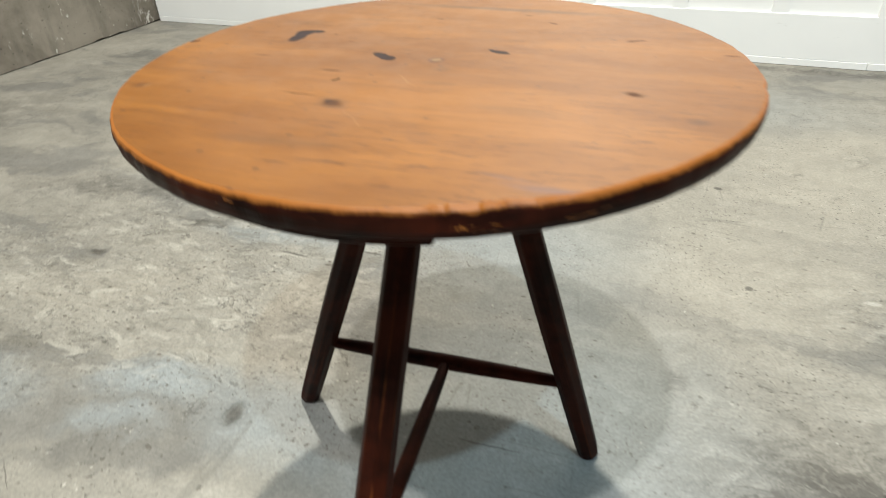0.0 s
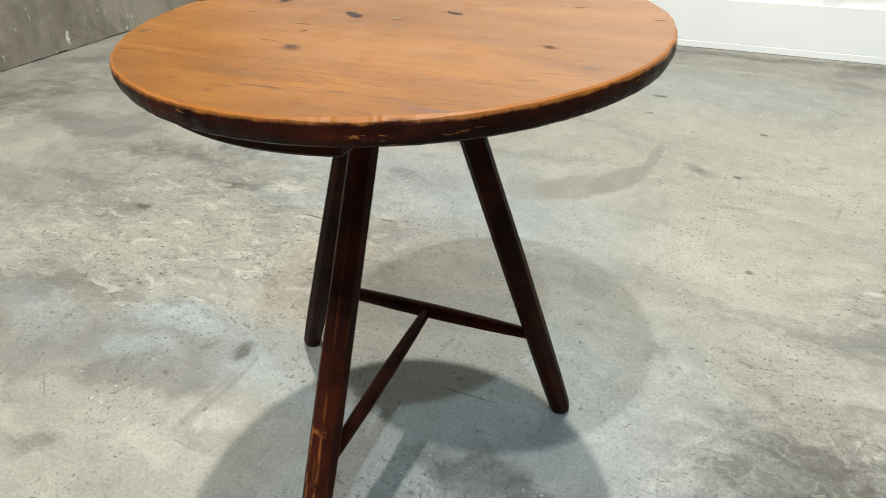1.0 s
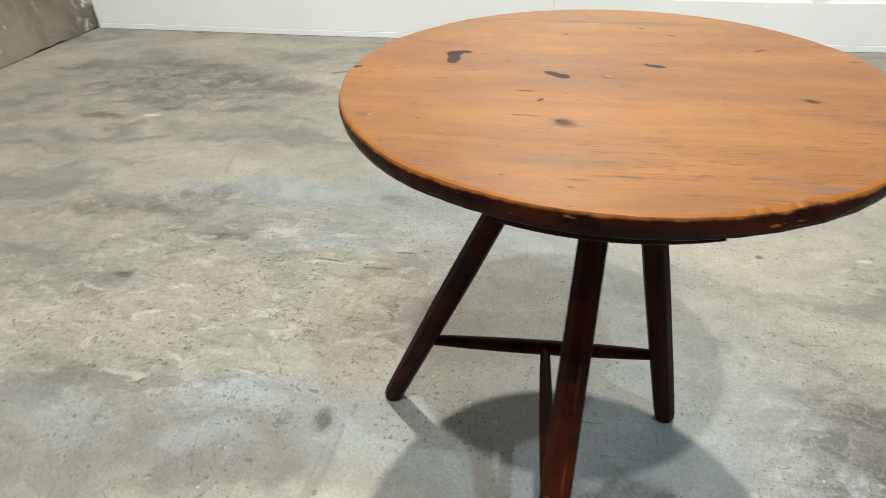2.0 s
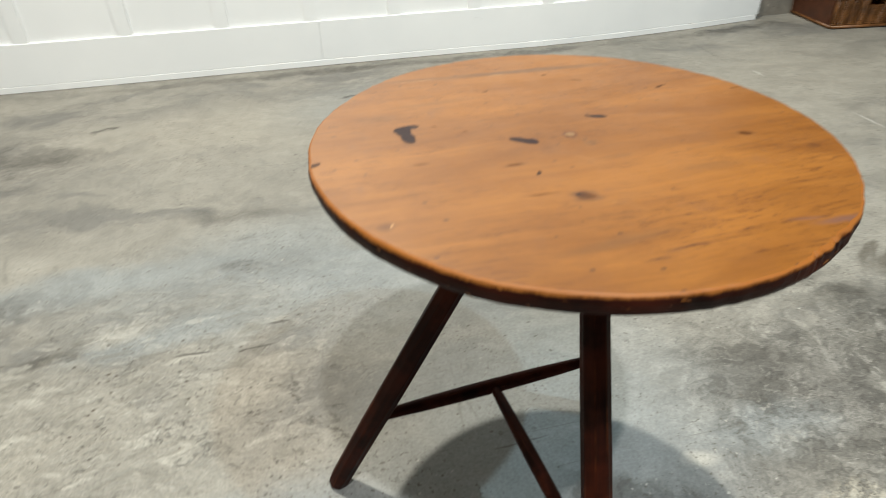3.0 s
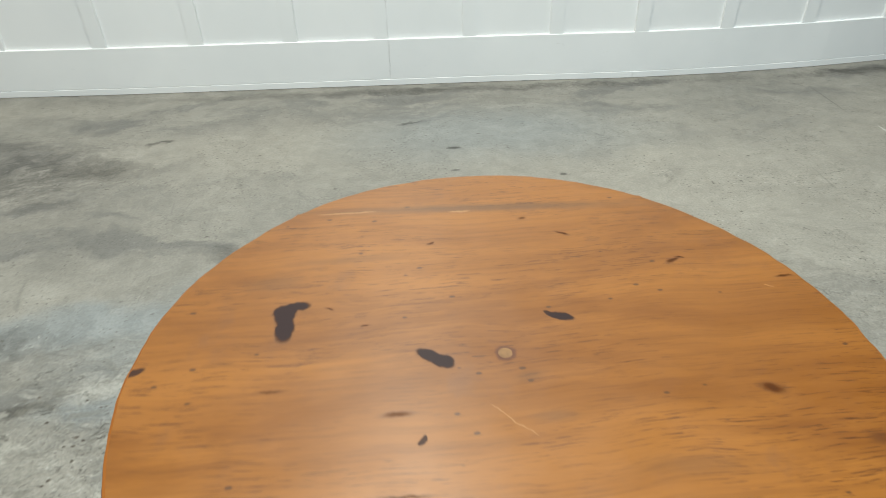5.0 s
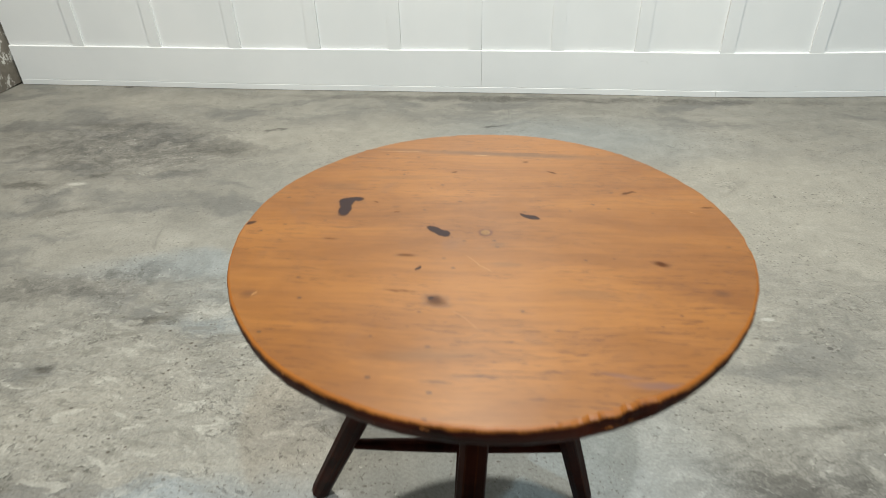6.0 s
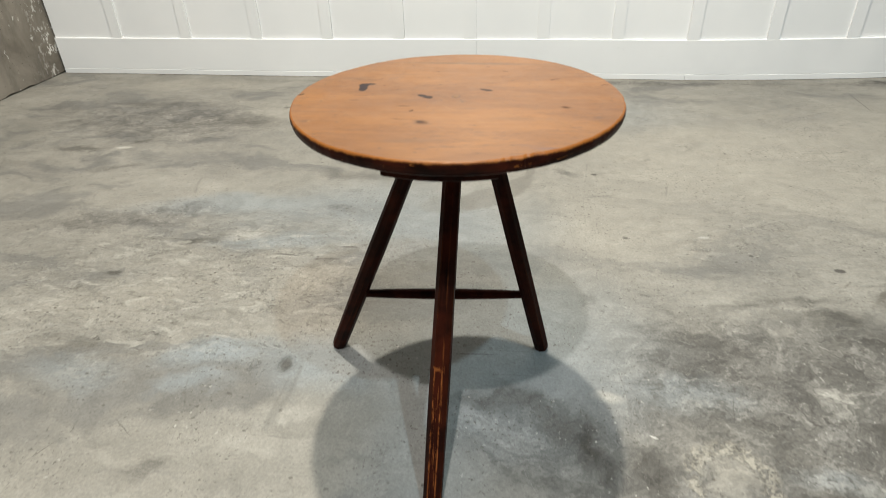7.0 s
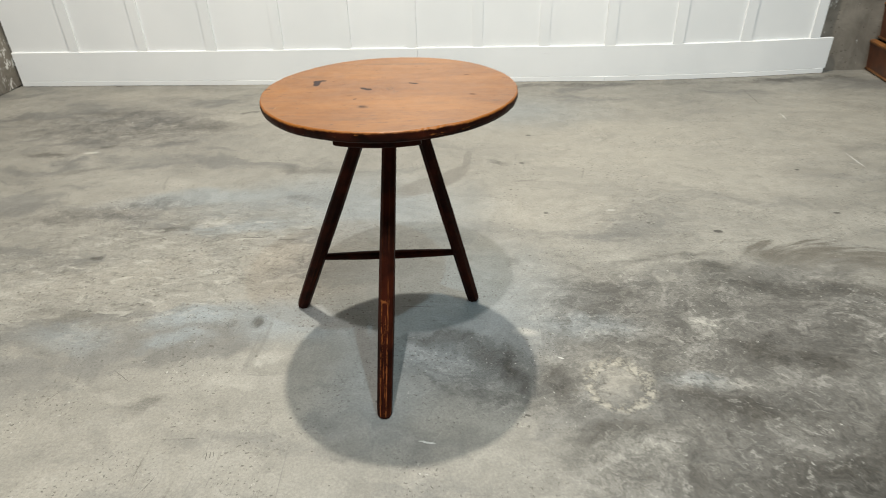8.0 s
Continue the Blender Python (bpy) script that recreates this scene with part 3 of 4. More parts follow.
def make_dark_stain(name, worn=0.5, patch=False, band=None, red=1.0):
    """Worn mahogany stain over wood; the grain runs along local z, or round the rim where band gives its heights."""
    n = Nodes(name, 0.36, spec=0.06)
    p = n.coord("Object")
    grain = n.noise(n.map(p, (60, 60, 3) if not band else (14, 14, 40)), 1.5, 6, 0.65, 0.4)
    big = n.noise(n.map(p, loc=(2.7, 0.4, 1.1)), 13.0, 5, 0.65)
    col = n.mix(n.step(grain, 0.30, 0.72), (0.0052, 0.0018, 0.0013), (0.026, 0.0056, 0.0027))
    # red patches in the stain, on the rim also standing in for glints
    col = n.mix(n.step(big, 0.55 - 0.15 * red, 0.75, 0, 0.8), col, (0.050 * red, 0.0095 * red, 0.0038 * red))
    rub = n.step(n.noise(n.map(p, (90, 90, 5) if not band else (26, 26, 90)), 1.3, 6, 0.7), 0.60 if not band else 0.615, 0.70 if not band else 0.66)
    rub = n.math("MULTIPLY", rub, worn)
    if not band:
        turn = n.math("DIVIDE", n.math("ARCTAN2", n.axis(p, 1), n.axis(p, 0)), math.pi / 4)
        arris = n.math("ABSOLUTE", n.math("SUBTRACT", n.math("FRACT", n.math("ADD", turn, 8.0)), 0.5))
        arris = n.step(arris, 0.05, 0.13, 1.0, 0.0)
        broken = n.step(n.noise(n.map(p, (30, 30, 5)), 1.6, 7, 0.75), 0.47, 0.66)
        rub = n.math("MAXIMUM", rub, n.math("MULTIPLY", n.math("MULTIPLY", arris, broken), worn))
        rub = n.math("MULTIPLY", rub, n.step(n.axis(p, 2), 0.22, 0.42, 1.0, 0.3))
    if band:
        lo, hi = band
        edge = n.step(n.math("ADD", n.axis(p, 2), n.math("MULTIPLY", n.math("SUBTRACT", n.noise(p, 24.0, 8, 0.74), 0.5), 0.011)), lo, hi)
        rub = n.math("MAXIMUM", rub, edge)
    if patch:
        q = (Vector((0.000, -0.063, 0.62)) - Vector((-0.030, -0.308, 0.0))).to_track_quat("Z", "Y").inverted()
        side = q @ Vector((-0.12, -0.99, 0.0))
        facing = n.vec("DOT_PRODUCT", p, (side.x, side.y, 0.0))
        zone = n.math("MULTIPLY", n.step(n.axis(p, 2), 0.280, 0.288, 1.0, 0.0), n.step(facing, 0.0125, 0.0142))
        torn = n.step(n.noise(n.map(p, (150, 150, 8)), 1.5, 8, 0.78), 0.545, 0.60)
        line = n.math("MULTIPLY", arris, n.step(n.noise(n.map(p, (40, 40, 24)), 1.5, 6, 0.75), 0.46, 0.57))
        notch = n.math("MULTIPLY", n.step(n.axis(p, 2), 0.272, 0.277), n.step(n.noise(p, 120.0, 3), 0.45, 0.6, 0.0, 0.8))
        rub = n.math("MAXIMUM", rub, n.math("MULTIPLY", zone, n.math("MAXIMUM", n.math("MAXIMUM", torn, line), notch)))
    # bare worn wood; on the rim brightened for the light its edge catches
    bare = n.mix(big, (0.190, 0.058, 0.010), (0.300, 0.110, 0.020)) if band else n.mix(big, (0.190, 0.055, 0.015), (0.280, 0.090, 0.024))
    col = n.mix(rub, col, bare)
    n.set("Base Color", col)
    n.set("Roughness", n.step(grain, 0.3, 0.7, *((0.36, 0.52) if band else (0.42, 0.58))))
    if band:
        n.set("Specular IOR Level", n.step(rub, 0.2, 0.8, 0.08, 0.22))
    n.bump(n.math("ADD", grain, n.math("MULTIPLY", rub, -0.6)), 0.3, 0.0015)
    return n.mat


CONCRETE, WALL_CONCRETE, PAINT = make_concrete_floor(), make_concrete_wall(), make_white_paint()
TOP_WOOD, RIM_WOOD = make_top_wood(), make_dark_stain("worn_rim", 0.85, band=(0.6750, 0.6788))
LEG_WOOD, FRONT_LEG_WOOD = make_dark_stain("dark_leg", 0.16, red=1.1), make_dark_stain("dark_leg_rubbed", 0.62, True, red=1.2)
# ceiling and back walls are unseen; kept dark to hold down bounced light
CEILING_PAINT = make_plain("ceiling_paint", (0.07, 0.07, 0.072), 0.9, vary=0.15, scale=1.5)
BACK_PAINT = make_plain("back_wall_paint", (0.09, 0.085, 0.08), 0.85, vary=0.12, scale=1.2)
WICKER = make_plain("wicker", (0.170, 0.070, 0.020), 0.42, vary=0.45, scale=14.0)
WICKER_DARK = make_plain("dark_wicker", (0.070, 0.024, 0.008), 0.45, vary=0.4, scale=14.0)
PANEL_BROWN = make_plain("red_brown_panel", (0.085, 0.026, 0.009), 0.4, vary=0.35, scale=16.0)
REED = make_plain("reed_binding", (0.150, 0.062, 0.019), 0.4, vary=0.35, scale=20.0)
STEEL = make_plain("brushed_aluminium", (0.50, 0.50, 0.49), 0.45, 1.0, 0.12, 30.0)
BLUE = make_plain("blue_rubber", (0.006, 0.012, 0.085), 0.5, vary=0.2)
BOARD = make_plain("pale_board", (0.36, 0.31, 0.24), 0.6, vary=0.15, scale=10.0)
BLACK = make_plain("black_leg_and_shade", (0.012, 0.010, 0.009), 0.5, vary=0.3)
BROWN = make_plain("brown_timber", (0.045, 0.020, 0.009), 0.5, vary=0.4, scale=9.0)
WHITE_METAL = make_plain("white_metal", (0.7, 0.7, 0.7), 0.4, vary=0.05)


# ---- mesh helpers ----
def part(name, bm, material, parent=None, label="", smooth=False):
    """Links a bmesh as one mesh object, under a thing or a part."""
    bmesh.ops.recalc_face_normals(bm, faces=bm.faces[:])
    me = bpy.data.meshes.new(name)
    bm.to_mesh(me)
    bm.free()
    for m in material if isinstance(material, (list, tuple)) else [material]:
        me.materials.append(m)
    for f in me.polygons:
        f.use_smooth = smooth
    ob = new(name, me)
    ob.parent = parent
    if label:
        tagged(ob, label)
    return ob


def thing(name, at, label, category, group="", kind="", turn=0.0):
    ob = new(name)
    ob.empty_display_size = 0.1
    ob.matrix_basis = pose(*at, 0, 0, turn)
    return tagged(ob, label, category, group, kind)


def box(bm, lo, hi, bevel=0.0, m=None):
    size = [b - a for a, b in zip(lo, hi)]
    mid = [(a + b) / 2 for a, b in zip(lo, hi)]
    made = bmesh.ops.create_cube(bm, size=1.0)["verts"]
    bmesh.ops.scale(bm, vec=size, verts=made)
    bmesh.ops.translate(bm, vec=mid, verts=made)
    if bevel:
        edges = list({e for v in made for e in v.link_edges})
        made = bmesh.ops.bevel(bm, geom=edges, offset=bevel, segments=2, affect="EDGES")["verts"]
    if m is not None:
        bmesh.ops.transform(bm, matrix=m, verts=made)
    return made


def boxed(lo, hi, bevel=0.0):
    bm = bmesh.new()
    box(bm, lo, hi, bevel)
    return bm


def tube(bm, points, radius, sides=8, caps=True):
    """A round bar along points; radius is one number or one for each point."""
    pts = [Vector(p) for p in points]
    radii = radius if isinstance(radius, (list, tuple)) else [radius] * len(pts)
    rings = []
    up = Vector((0.31, 0.22, 0.92))
    for i, p in enumerate(pts):
        d = (pts[min(i + 1, len(pts) - 1)] - pts[max(i - 1, 0)]).normalized()
        if abs(d.dot(up)) > 0.95:
            up = Vector((0.9, 0.1, 0.3))
        a = d.cross(up).normalized()
        b = d.cross(a)
        rings.append([bm.verts.new(p + radii[i] * (math.cos(2 * math.pi * k / sides) * a + math.sin(2 * math.pi * k / sides) * b)) for k in range(sides)])
    for r, s in zip(rings, rings[1:]):
        for k in range(sides):
            bm.faces.new((r[k], r[(k + 1) % sides], s[(k + 1) % sides], s[k]))
    if caps:
        bm.faces.new(rings[0])
        bm.faces.new(rings[-1])


# ---- structure ----
WALL_Y, WEST_X, EAST_X, SOUTH_Y, TOP_Z = 2.605, -2.715, 5.2, -4.6, 5.55


def structure(name, bm, material, label, category):
    return tagged(part(name, bm, material), label, category, kind="structure")


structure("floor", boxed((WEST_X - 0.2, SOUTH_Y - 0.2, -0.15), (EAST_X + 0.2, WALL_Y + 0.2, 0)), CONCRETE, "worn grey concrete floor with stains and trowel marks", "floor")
structure("wall_north", boxed((WEST_X, WALL_Y, 0), (EAST_X, WALL_Y + 0.2, TOP_Z)), WALL_CONCRETE, "bare concrete wall behind the white panelling", "wall")
bm = bmesh.new()
rows = []
for y in np.linspace(SOUTH_Y - 0.2, WALL_Y + 0.2, 500):
    foot = 0.003 + 0.016 * max(0.0, noise.noise((y * 9, 0.3, 0.7))) + 0.003 * noise.noise((y * 45, 1.3, 0.2))
    face = WEST_X + 0.006 * noise.noise((y * 6, 4.0, 0.0))
    rows.append([bm.verts.new((x, y, z)) for x, z in ((WEST_X - 0.045, 0), (WEST_X - 0.040, foot * 0.9), (face, max(0.003, foot)), (WEST_X, 0.12), (WEST_X, TOP_Z), (WEST_X - 0.2, TOP_Z), (WEST_X - 0.2, 0))])
for r, t in zip(rows, rows[1:]):
    for k in range(7):
        bm.faces.new((r[k], r[(k + 1) % 7], t[(k + 1) % 7], t[k]))
bm.faces.new(rows[0])
bm.faces.new(rows[-1])
structure("wall_west", bm, WALL_CONCRETE, "bare brown-grey concrete side wall with white paint flecks", "wall")
# unseen east and south walls and ceiling, added to close the room
structure("wall_east", boxed((EAST_X, SOUTH_Y - 0.2, 0), (EAST_X + 0.2, WALL_Y + 0.2, TOP_Z)), BACK_PAINT, "unseen dark wall added to close the room", "wall")
structure("wall_south", boxed((WEST_X, SOUTH_Y - 0.2, 0), (EAST_X, SOUTH_Y, TOP_Z)), BACK_PAINT, "unseen dark wall added behind the camera", "wall")
structure("ceiling", boxed((WEST_X - 0.2, SOUTH_Y - 0.2, TOP_Z), (EAST_X + 0.2, WALL_Y + 0.2, TOP_Z + 0.2)), CEILING_PAINT, "unseen dark ceiling added above the lamps", "ceiling")

# White board-and-batten panelling on the north wall; the old wall bows gently into the room
BATTEN_X = [-2.243, -1.796, -1.352, -0.926, -0.506, -0.100, 0.303, 0.703, 1.097, 1.505, 1.917, 2.353]
BOW = ([-2.80, -2.0, -1.3, -0.5, 0.45, 1.05, 1.5, 2.0, 2.44], [2.586, 2.556, 2.522, 2.505, 2.482, 2.455, 2.462, 2.500, 2.555])
BATTEN_W, BASE_TOP, PANEL_TOP = 0.063, 0.214, 2.90
panelling = thing("wall_panelling", (0, 0, 0), "white painted board and batten panelling with tall baseboard", "panelling", kind="structure")


def face_y(x):
    return float(np.interp(x, *BOW))


def bowed(x0, x1, z0, z1, out, deep, edge=0.0, count=1):
    """A board that follows the bow of the wall: its face stands out by out, and it is deep metres thick."""
    bm = bmesh.new()
    rows = []
    for x in np.linspace(x0, x1, count + 1):
        y = face_y(x) - out
        rows.append([bm.verts.new((x, y + dy, z)) for dy, z in ((edge, z0), (0, z0 + edge), (0, z1 - edge), (edge, z1), (deep, z1), (deep, z0))])
    for r, s in zip(rows, rows[1:]):
        for k in range(6):
            bm.faces.new((r[k], r[(k + 1) % 6], s[(k + 1) % 6], s[k]))
    bm.faces.new(rows[0])
    bm.faces.new(rows[-1])
    return bm


edges = [-2.695] + BATTEN_X
for a, b in zip(edges, edges[1:]):
    part("panel", bowed(a + 0.0008, b - 0.0008, BASE_TOP - 0.01, PANEL_TOP, -0.006, 0.006), PAINT, panelling)
for x in BATTEN_X:
    part("batten", bowed(x - BATTEN_W, x, BASE_TOP - 0.004, PANEL_TOP, 0.003, 0.0088, 0.0012), PAINT, panelling)
for a, b in ((-2.695, -0.0985), (-0.0975, 2.44)):
    part("baseboard", bowed(a, b, 0.0298, BASE_TOP, 0.006, 0.022, 0.002, 12), PAINT, panelling)
for a, b in ((-2.695, 1.053), (1.055, 2.43)):
    part("shoe_moulding", bowed(a, b, 0.001, 0.0295, 0.0072, 0.0140, 0.0012, 12), PAINT, panelling)

# Ceiling lights
for x, y, z, watts, colour in LAMPS:
    lamp = thing("ceiling_light", (x, y, z), "round white ceiling light, switched on", "ceiling light", "ceiling lights")
    bm = bmesh.new()
    bmesh.ops.create_cone(bm, cap_ends=True, segments=32, radius1=0.16, radius2=0.11, depth=0.12, matrix=pose(0, 0, 0.085))
    part("housing", bm, WHITE_METAL, lamp, smooth=False)
    data = bpy.data.lights.new("lamp", "AREA")
    data.shape, data.size, data.energy, data.color = "DISK", 0.14, watts, colour
    bulb = new("bulb", data)
    bulb.parent = lamp
    bulb.matrix_basis = pose(0, 0, 0.01)

# ---- the table ----
TABLE = (0.0, 0.004)
RADIUS, TOP_LO, TOP_HI = 0.2822, 0.657, 0.680
table = thing("round_table", (*TABLE, 0), "round three-legged table, worn honey pine top, dark stained legs", "table")


def set_top(ob):
    """The top sits a little off the middle of the legs."""
    ob.location = (0.0, 0.0065, 0.0)
    return ob


def plank(name, lo_y, hi_y, parent):
    """The piece of the round top between two lines across it, with a worn, rounded rim."""
    if lo_y > 0:
        a = math.asin(lo_y / RADIUS)
        turns = np.linspace(a, math.pi - a, 120)
    else:
        a = math.asin(hi_y / RADIUS)
        turns = np.linspace(math.pi - a, 2 * math.pi + a, 420)
    count = len(turns)
    bm = bmesh.new()
    rings = []
    for inset, z in ((0.007, TOP_LO), (0.003, TOP_LO + 0.003), (0.001, TOP_LO + 0.008), (0.0, TOP_HI - 0.009), (0.0004, TOP_HI - 0.004), (0.0016, TOP_HI - 0.0012), (0.0038, TOP_HI)):
        ring = []
        gap = 0.00001
        for w in turns:
            x, y = math.cos(w), math.sin(w)
            r = RADIUS + 0.0016 * noise.noise((3 * x, 3 * y, 0.3)) + 0.0007 * noise.noise((22 * x, 22 * y, 1.7))
            nick = max(0.0, noise.noise((x * 12, y * 12, z * 60)) - 0.15) * 0.0020 if z > TOP_LO + 0.012 else 0
            broken = max(0.0, 1 - abs(math.degrees(math.atan2(y, x)) + 66) / 11) ** 0.6 * (0.7 + 0.5 * noise.noise((x * 40, y * 40, 2.0))) if z > TOP_LO + 0.012 else 0
            r -= inset + nick + (0.0065 if z == TOP_HI else 0.0030) * broken
            ring.append(bm.verts.new((x * r, min(max(y * r, lo_y + gap), hi_y - gap), z if z == TOP_HI else z - 0.0028 * broken)))
        chord = lo_y + gap if lo_y > 0 else hi_y - gap
        ring[0].co.y = ring[-1].co.y = chord
        rings.append(ring)
    for r, s in zip(rings, rings[1:]):
        for i in range(count):
            bm.faces.new((r[i], r[(i + 1) % count], s[(i + 1) % count], s[i])).material_index = 1
    bm.faces.new(rings[0]).material_index = 1
    bm.faces.new(rings[-1]).material_index = 0
    bmesh.ops.dissolve_degenerate(bm, dist=0.00001, edges=bm.edges[:])
    return set_top(part(name, bm, [TOP_WOOD, RIM_WOOD], parent))


plank("top_plank", -0.4, 0.215, table)
plank("top_plank", 0.215, 0.4, table)

# Cleat under the top, its ends following the rim
bm = bmesh.new()
front = [(x, -math.sqrt(0.259 ** 2 - x * x)) for x in np.linspace(-0.088, 0.080, 15)]
ring = front + [(x, -y) for x, y in reversed(front)]
layers = []
for inset, z in ((0.003, 0.6395), (0.0, 0.6425), (0.0, TOP_LO - 0.0003)):
    layers.append([bm.verts.new((x * (1 - inset / 0.1), y * (1 - inset / 0.25), z)) for x, y in ring])
for r, s in zip(layers, layers[1:]):
    for i in range(len(ring)):
        bm.faces.new((r[i], r[(i + 1) % len(ring)], s[(i + 1) % len(ring)], s[i]))
bm.faces.new(layers[0])
bm.faces.new(layers[-1])
set_top(part("cleat", bm, LEG_WOOD, table, "dark stained cleat board"))

# Plug in the middle of the top
bm = bmesh.new()
bmesh.ops.create_cone(bm, cap_ends=True, segments=20, radius1=0.0054, radius2=0.0054, depth=0.004, matrix=pose(0.0, -0.004, TOP_HI - 0.0018))
set_top(part("plug", bm, make_plain("plug_putty", (0.20, 0.105, 0.040), 0.45, vary=0.3, scale=60), table, "pale round filler plug"))


def axis_point(foot, top, z):
    k = z / 0.62
    return Vector((foot[0] + k * (top[0] - foot[0]) - TABLE[0], foot[1] + k * (top[1] - foot[1]) - TABLE[1], z))


LEGS = {"left": ((-0.317, 0.131), (-0.058, 0.019)), "right": ((0.190, 0.158), (0.052, 0.030)), "front": ((-0.029, -0.308), (0.002, -0.063))}


def leg(foot, top, material, seed, turn):
    a, b = axis_point(foot, top, 0.0), axis_point(foot, top, 0.6435)
    length = (b - a).length
    bm = bmesh.new()
    rings = []
    steps = 34
    for i in range(steps + 1):
        z = length * i / steps
        r = 0.0178 + 0.0012 * math.sin(math.pi * min(1, i / steps * 1.1)) - 0.0025 * (i / steps) ** 2
        if i == 0:
            r -= 0.0035
        rings.append([])
        for k in range(8):
            for off in (-0.07, 0.07):
                w = math.pi / 4 * (k + 0.5) + off
                rr = r * (1.0 + 0.035 * noise.noise((k * 1.7 + seed, z * 6.0, 0.4)))
                rings[-1].append(bm.verts.new((rr * math.cos(w), rr * math.sin(w), z)))
    lift = [bm.verts.new((v.co.x * 1.16, v.co.y * 1.16, 0.005)) for v in rings[0]]
    rings.insert(1, lift)
    for r, s in zip(rings, rings[1:]):
        for k in range(16):
            bm.faces.new((r[k], r[(k + 1) % 16], s[(k + 1) % 16], s[k]))
    bm.faces.new(rings[0])
    bm.faces.new(rings[-1])
    ob = part("leg", bm, material, table)
    ob.matrix_basis = Matrix.Translation(a) @ (b - a).to_track_quat("Z", "Y").to_matrix().to_4x4() @ pose(0, 0, 0, 0, 0, turn)
    return ob


leg(*LEGS["left"], LEG_WOOD, 1.0, 0)
leg(*LEGS["right"], LEG_WOOD, 5.0, 10)
leg(*LEGS["front"], FRONT_LEG_WOOD, 9.0, 0)


def stretcher(a, b, thick, thin):
    bm = bmesh.new()
    d = b - a
    steps = 18
    radii = [thin + (thick - thin) * math.sin(math.pi * i / steps) ** 0.8 for i in range(steps + 1)]
    tube(bm, [(0, 0, d.length * i / steps) for i in range(steps + 1)], radii, 10)
    ob = part("stretcher", bm, LEG_WOOD, table, smooth=True)
    ob.matrix_basis = Matrix.Translation(a) @ d.to_track_quat("Z", "Y").to_matrix().to_4x4()
    return ob


left, right = axis_point(*LEGS["left"], 0.190), axis_point(*LEGS["right"], 0.188)
stretcher(left, right, 0.0125, 0.0080)
stretcher(left.lerp(right, 0.52), axis_point(*LEGS["front"], 0.198), 0.0105, 0.0075)

# ---- wicker baskets, stacked ----
def loop_points(w, d, r, step):
    """Points and outward normals round a rectangle with rounded corners, starting at its front left corner."""
    out = []
    for (cx, cy), a0 in (((w - r, r), -90), ((w - r, d - r), 0), ((r, d - r), 90), ((r, r), 180)):
        for k in range(5):
            a = radians(a0 + 22.5 * k)
            out.append(Vector((cx + r * math.cos(a), cy + r * math.sin(a), 0)))
    out.append(out[0])
    dense, normals = [], []
    for a, b in zip(out, out[1:]):
        m = max(1, int(round((b - a).length / step)))
        for i in range(m):
            dense.append(a.lerp(b, i / m))
            t = (b - a).normalized()
            normals.append(Vector((t.y, -t.x, 0)))
    return dense, normals


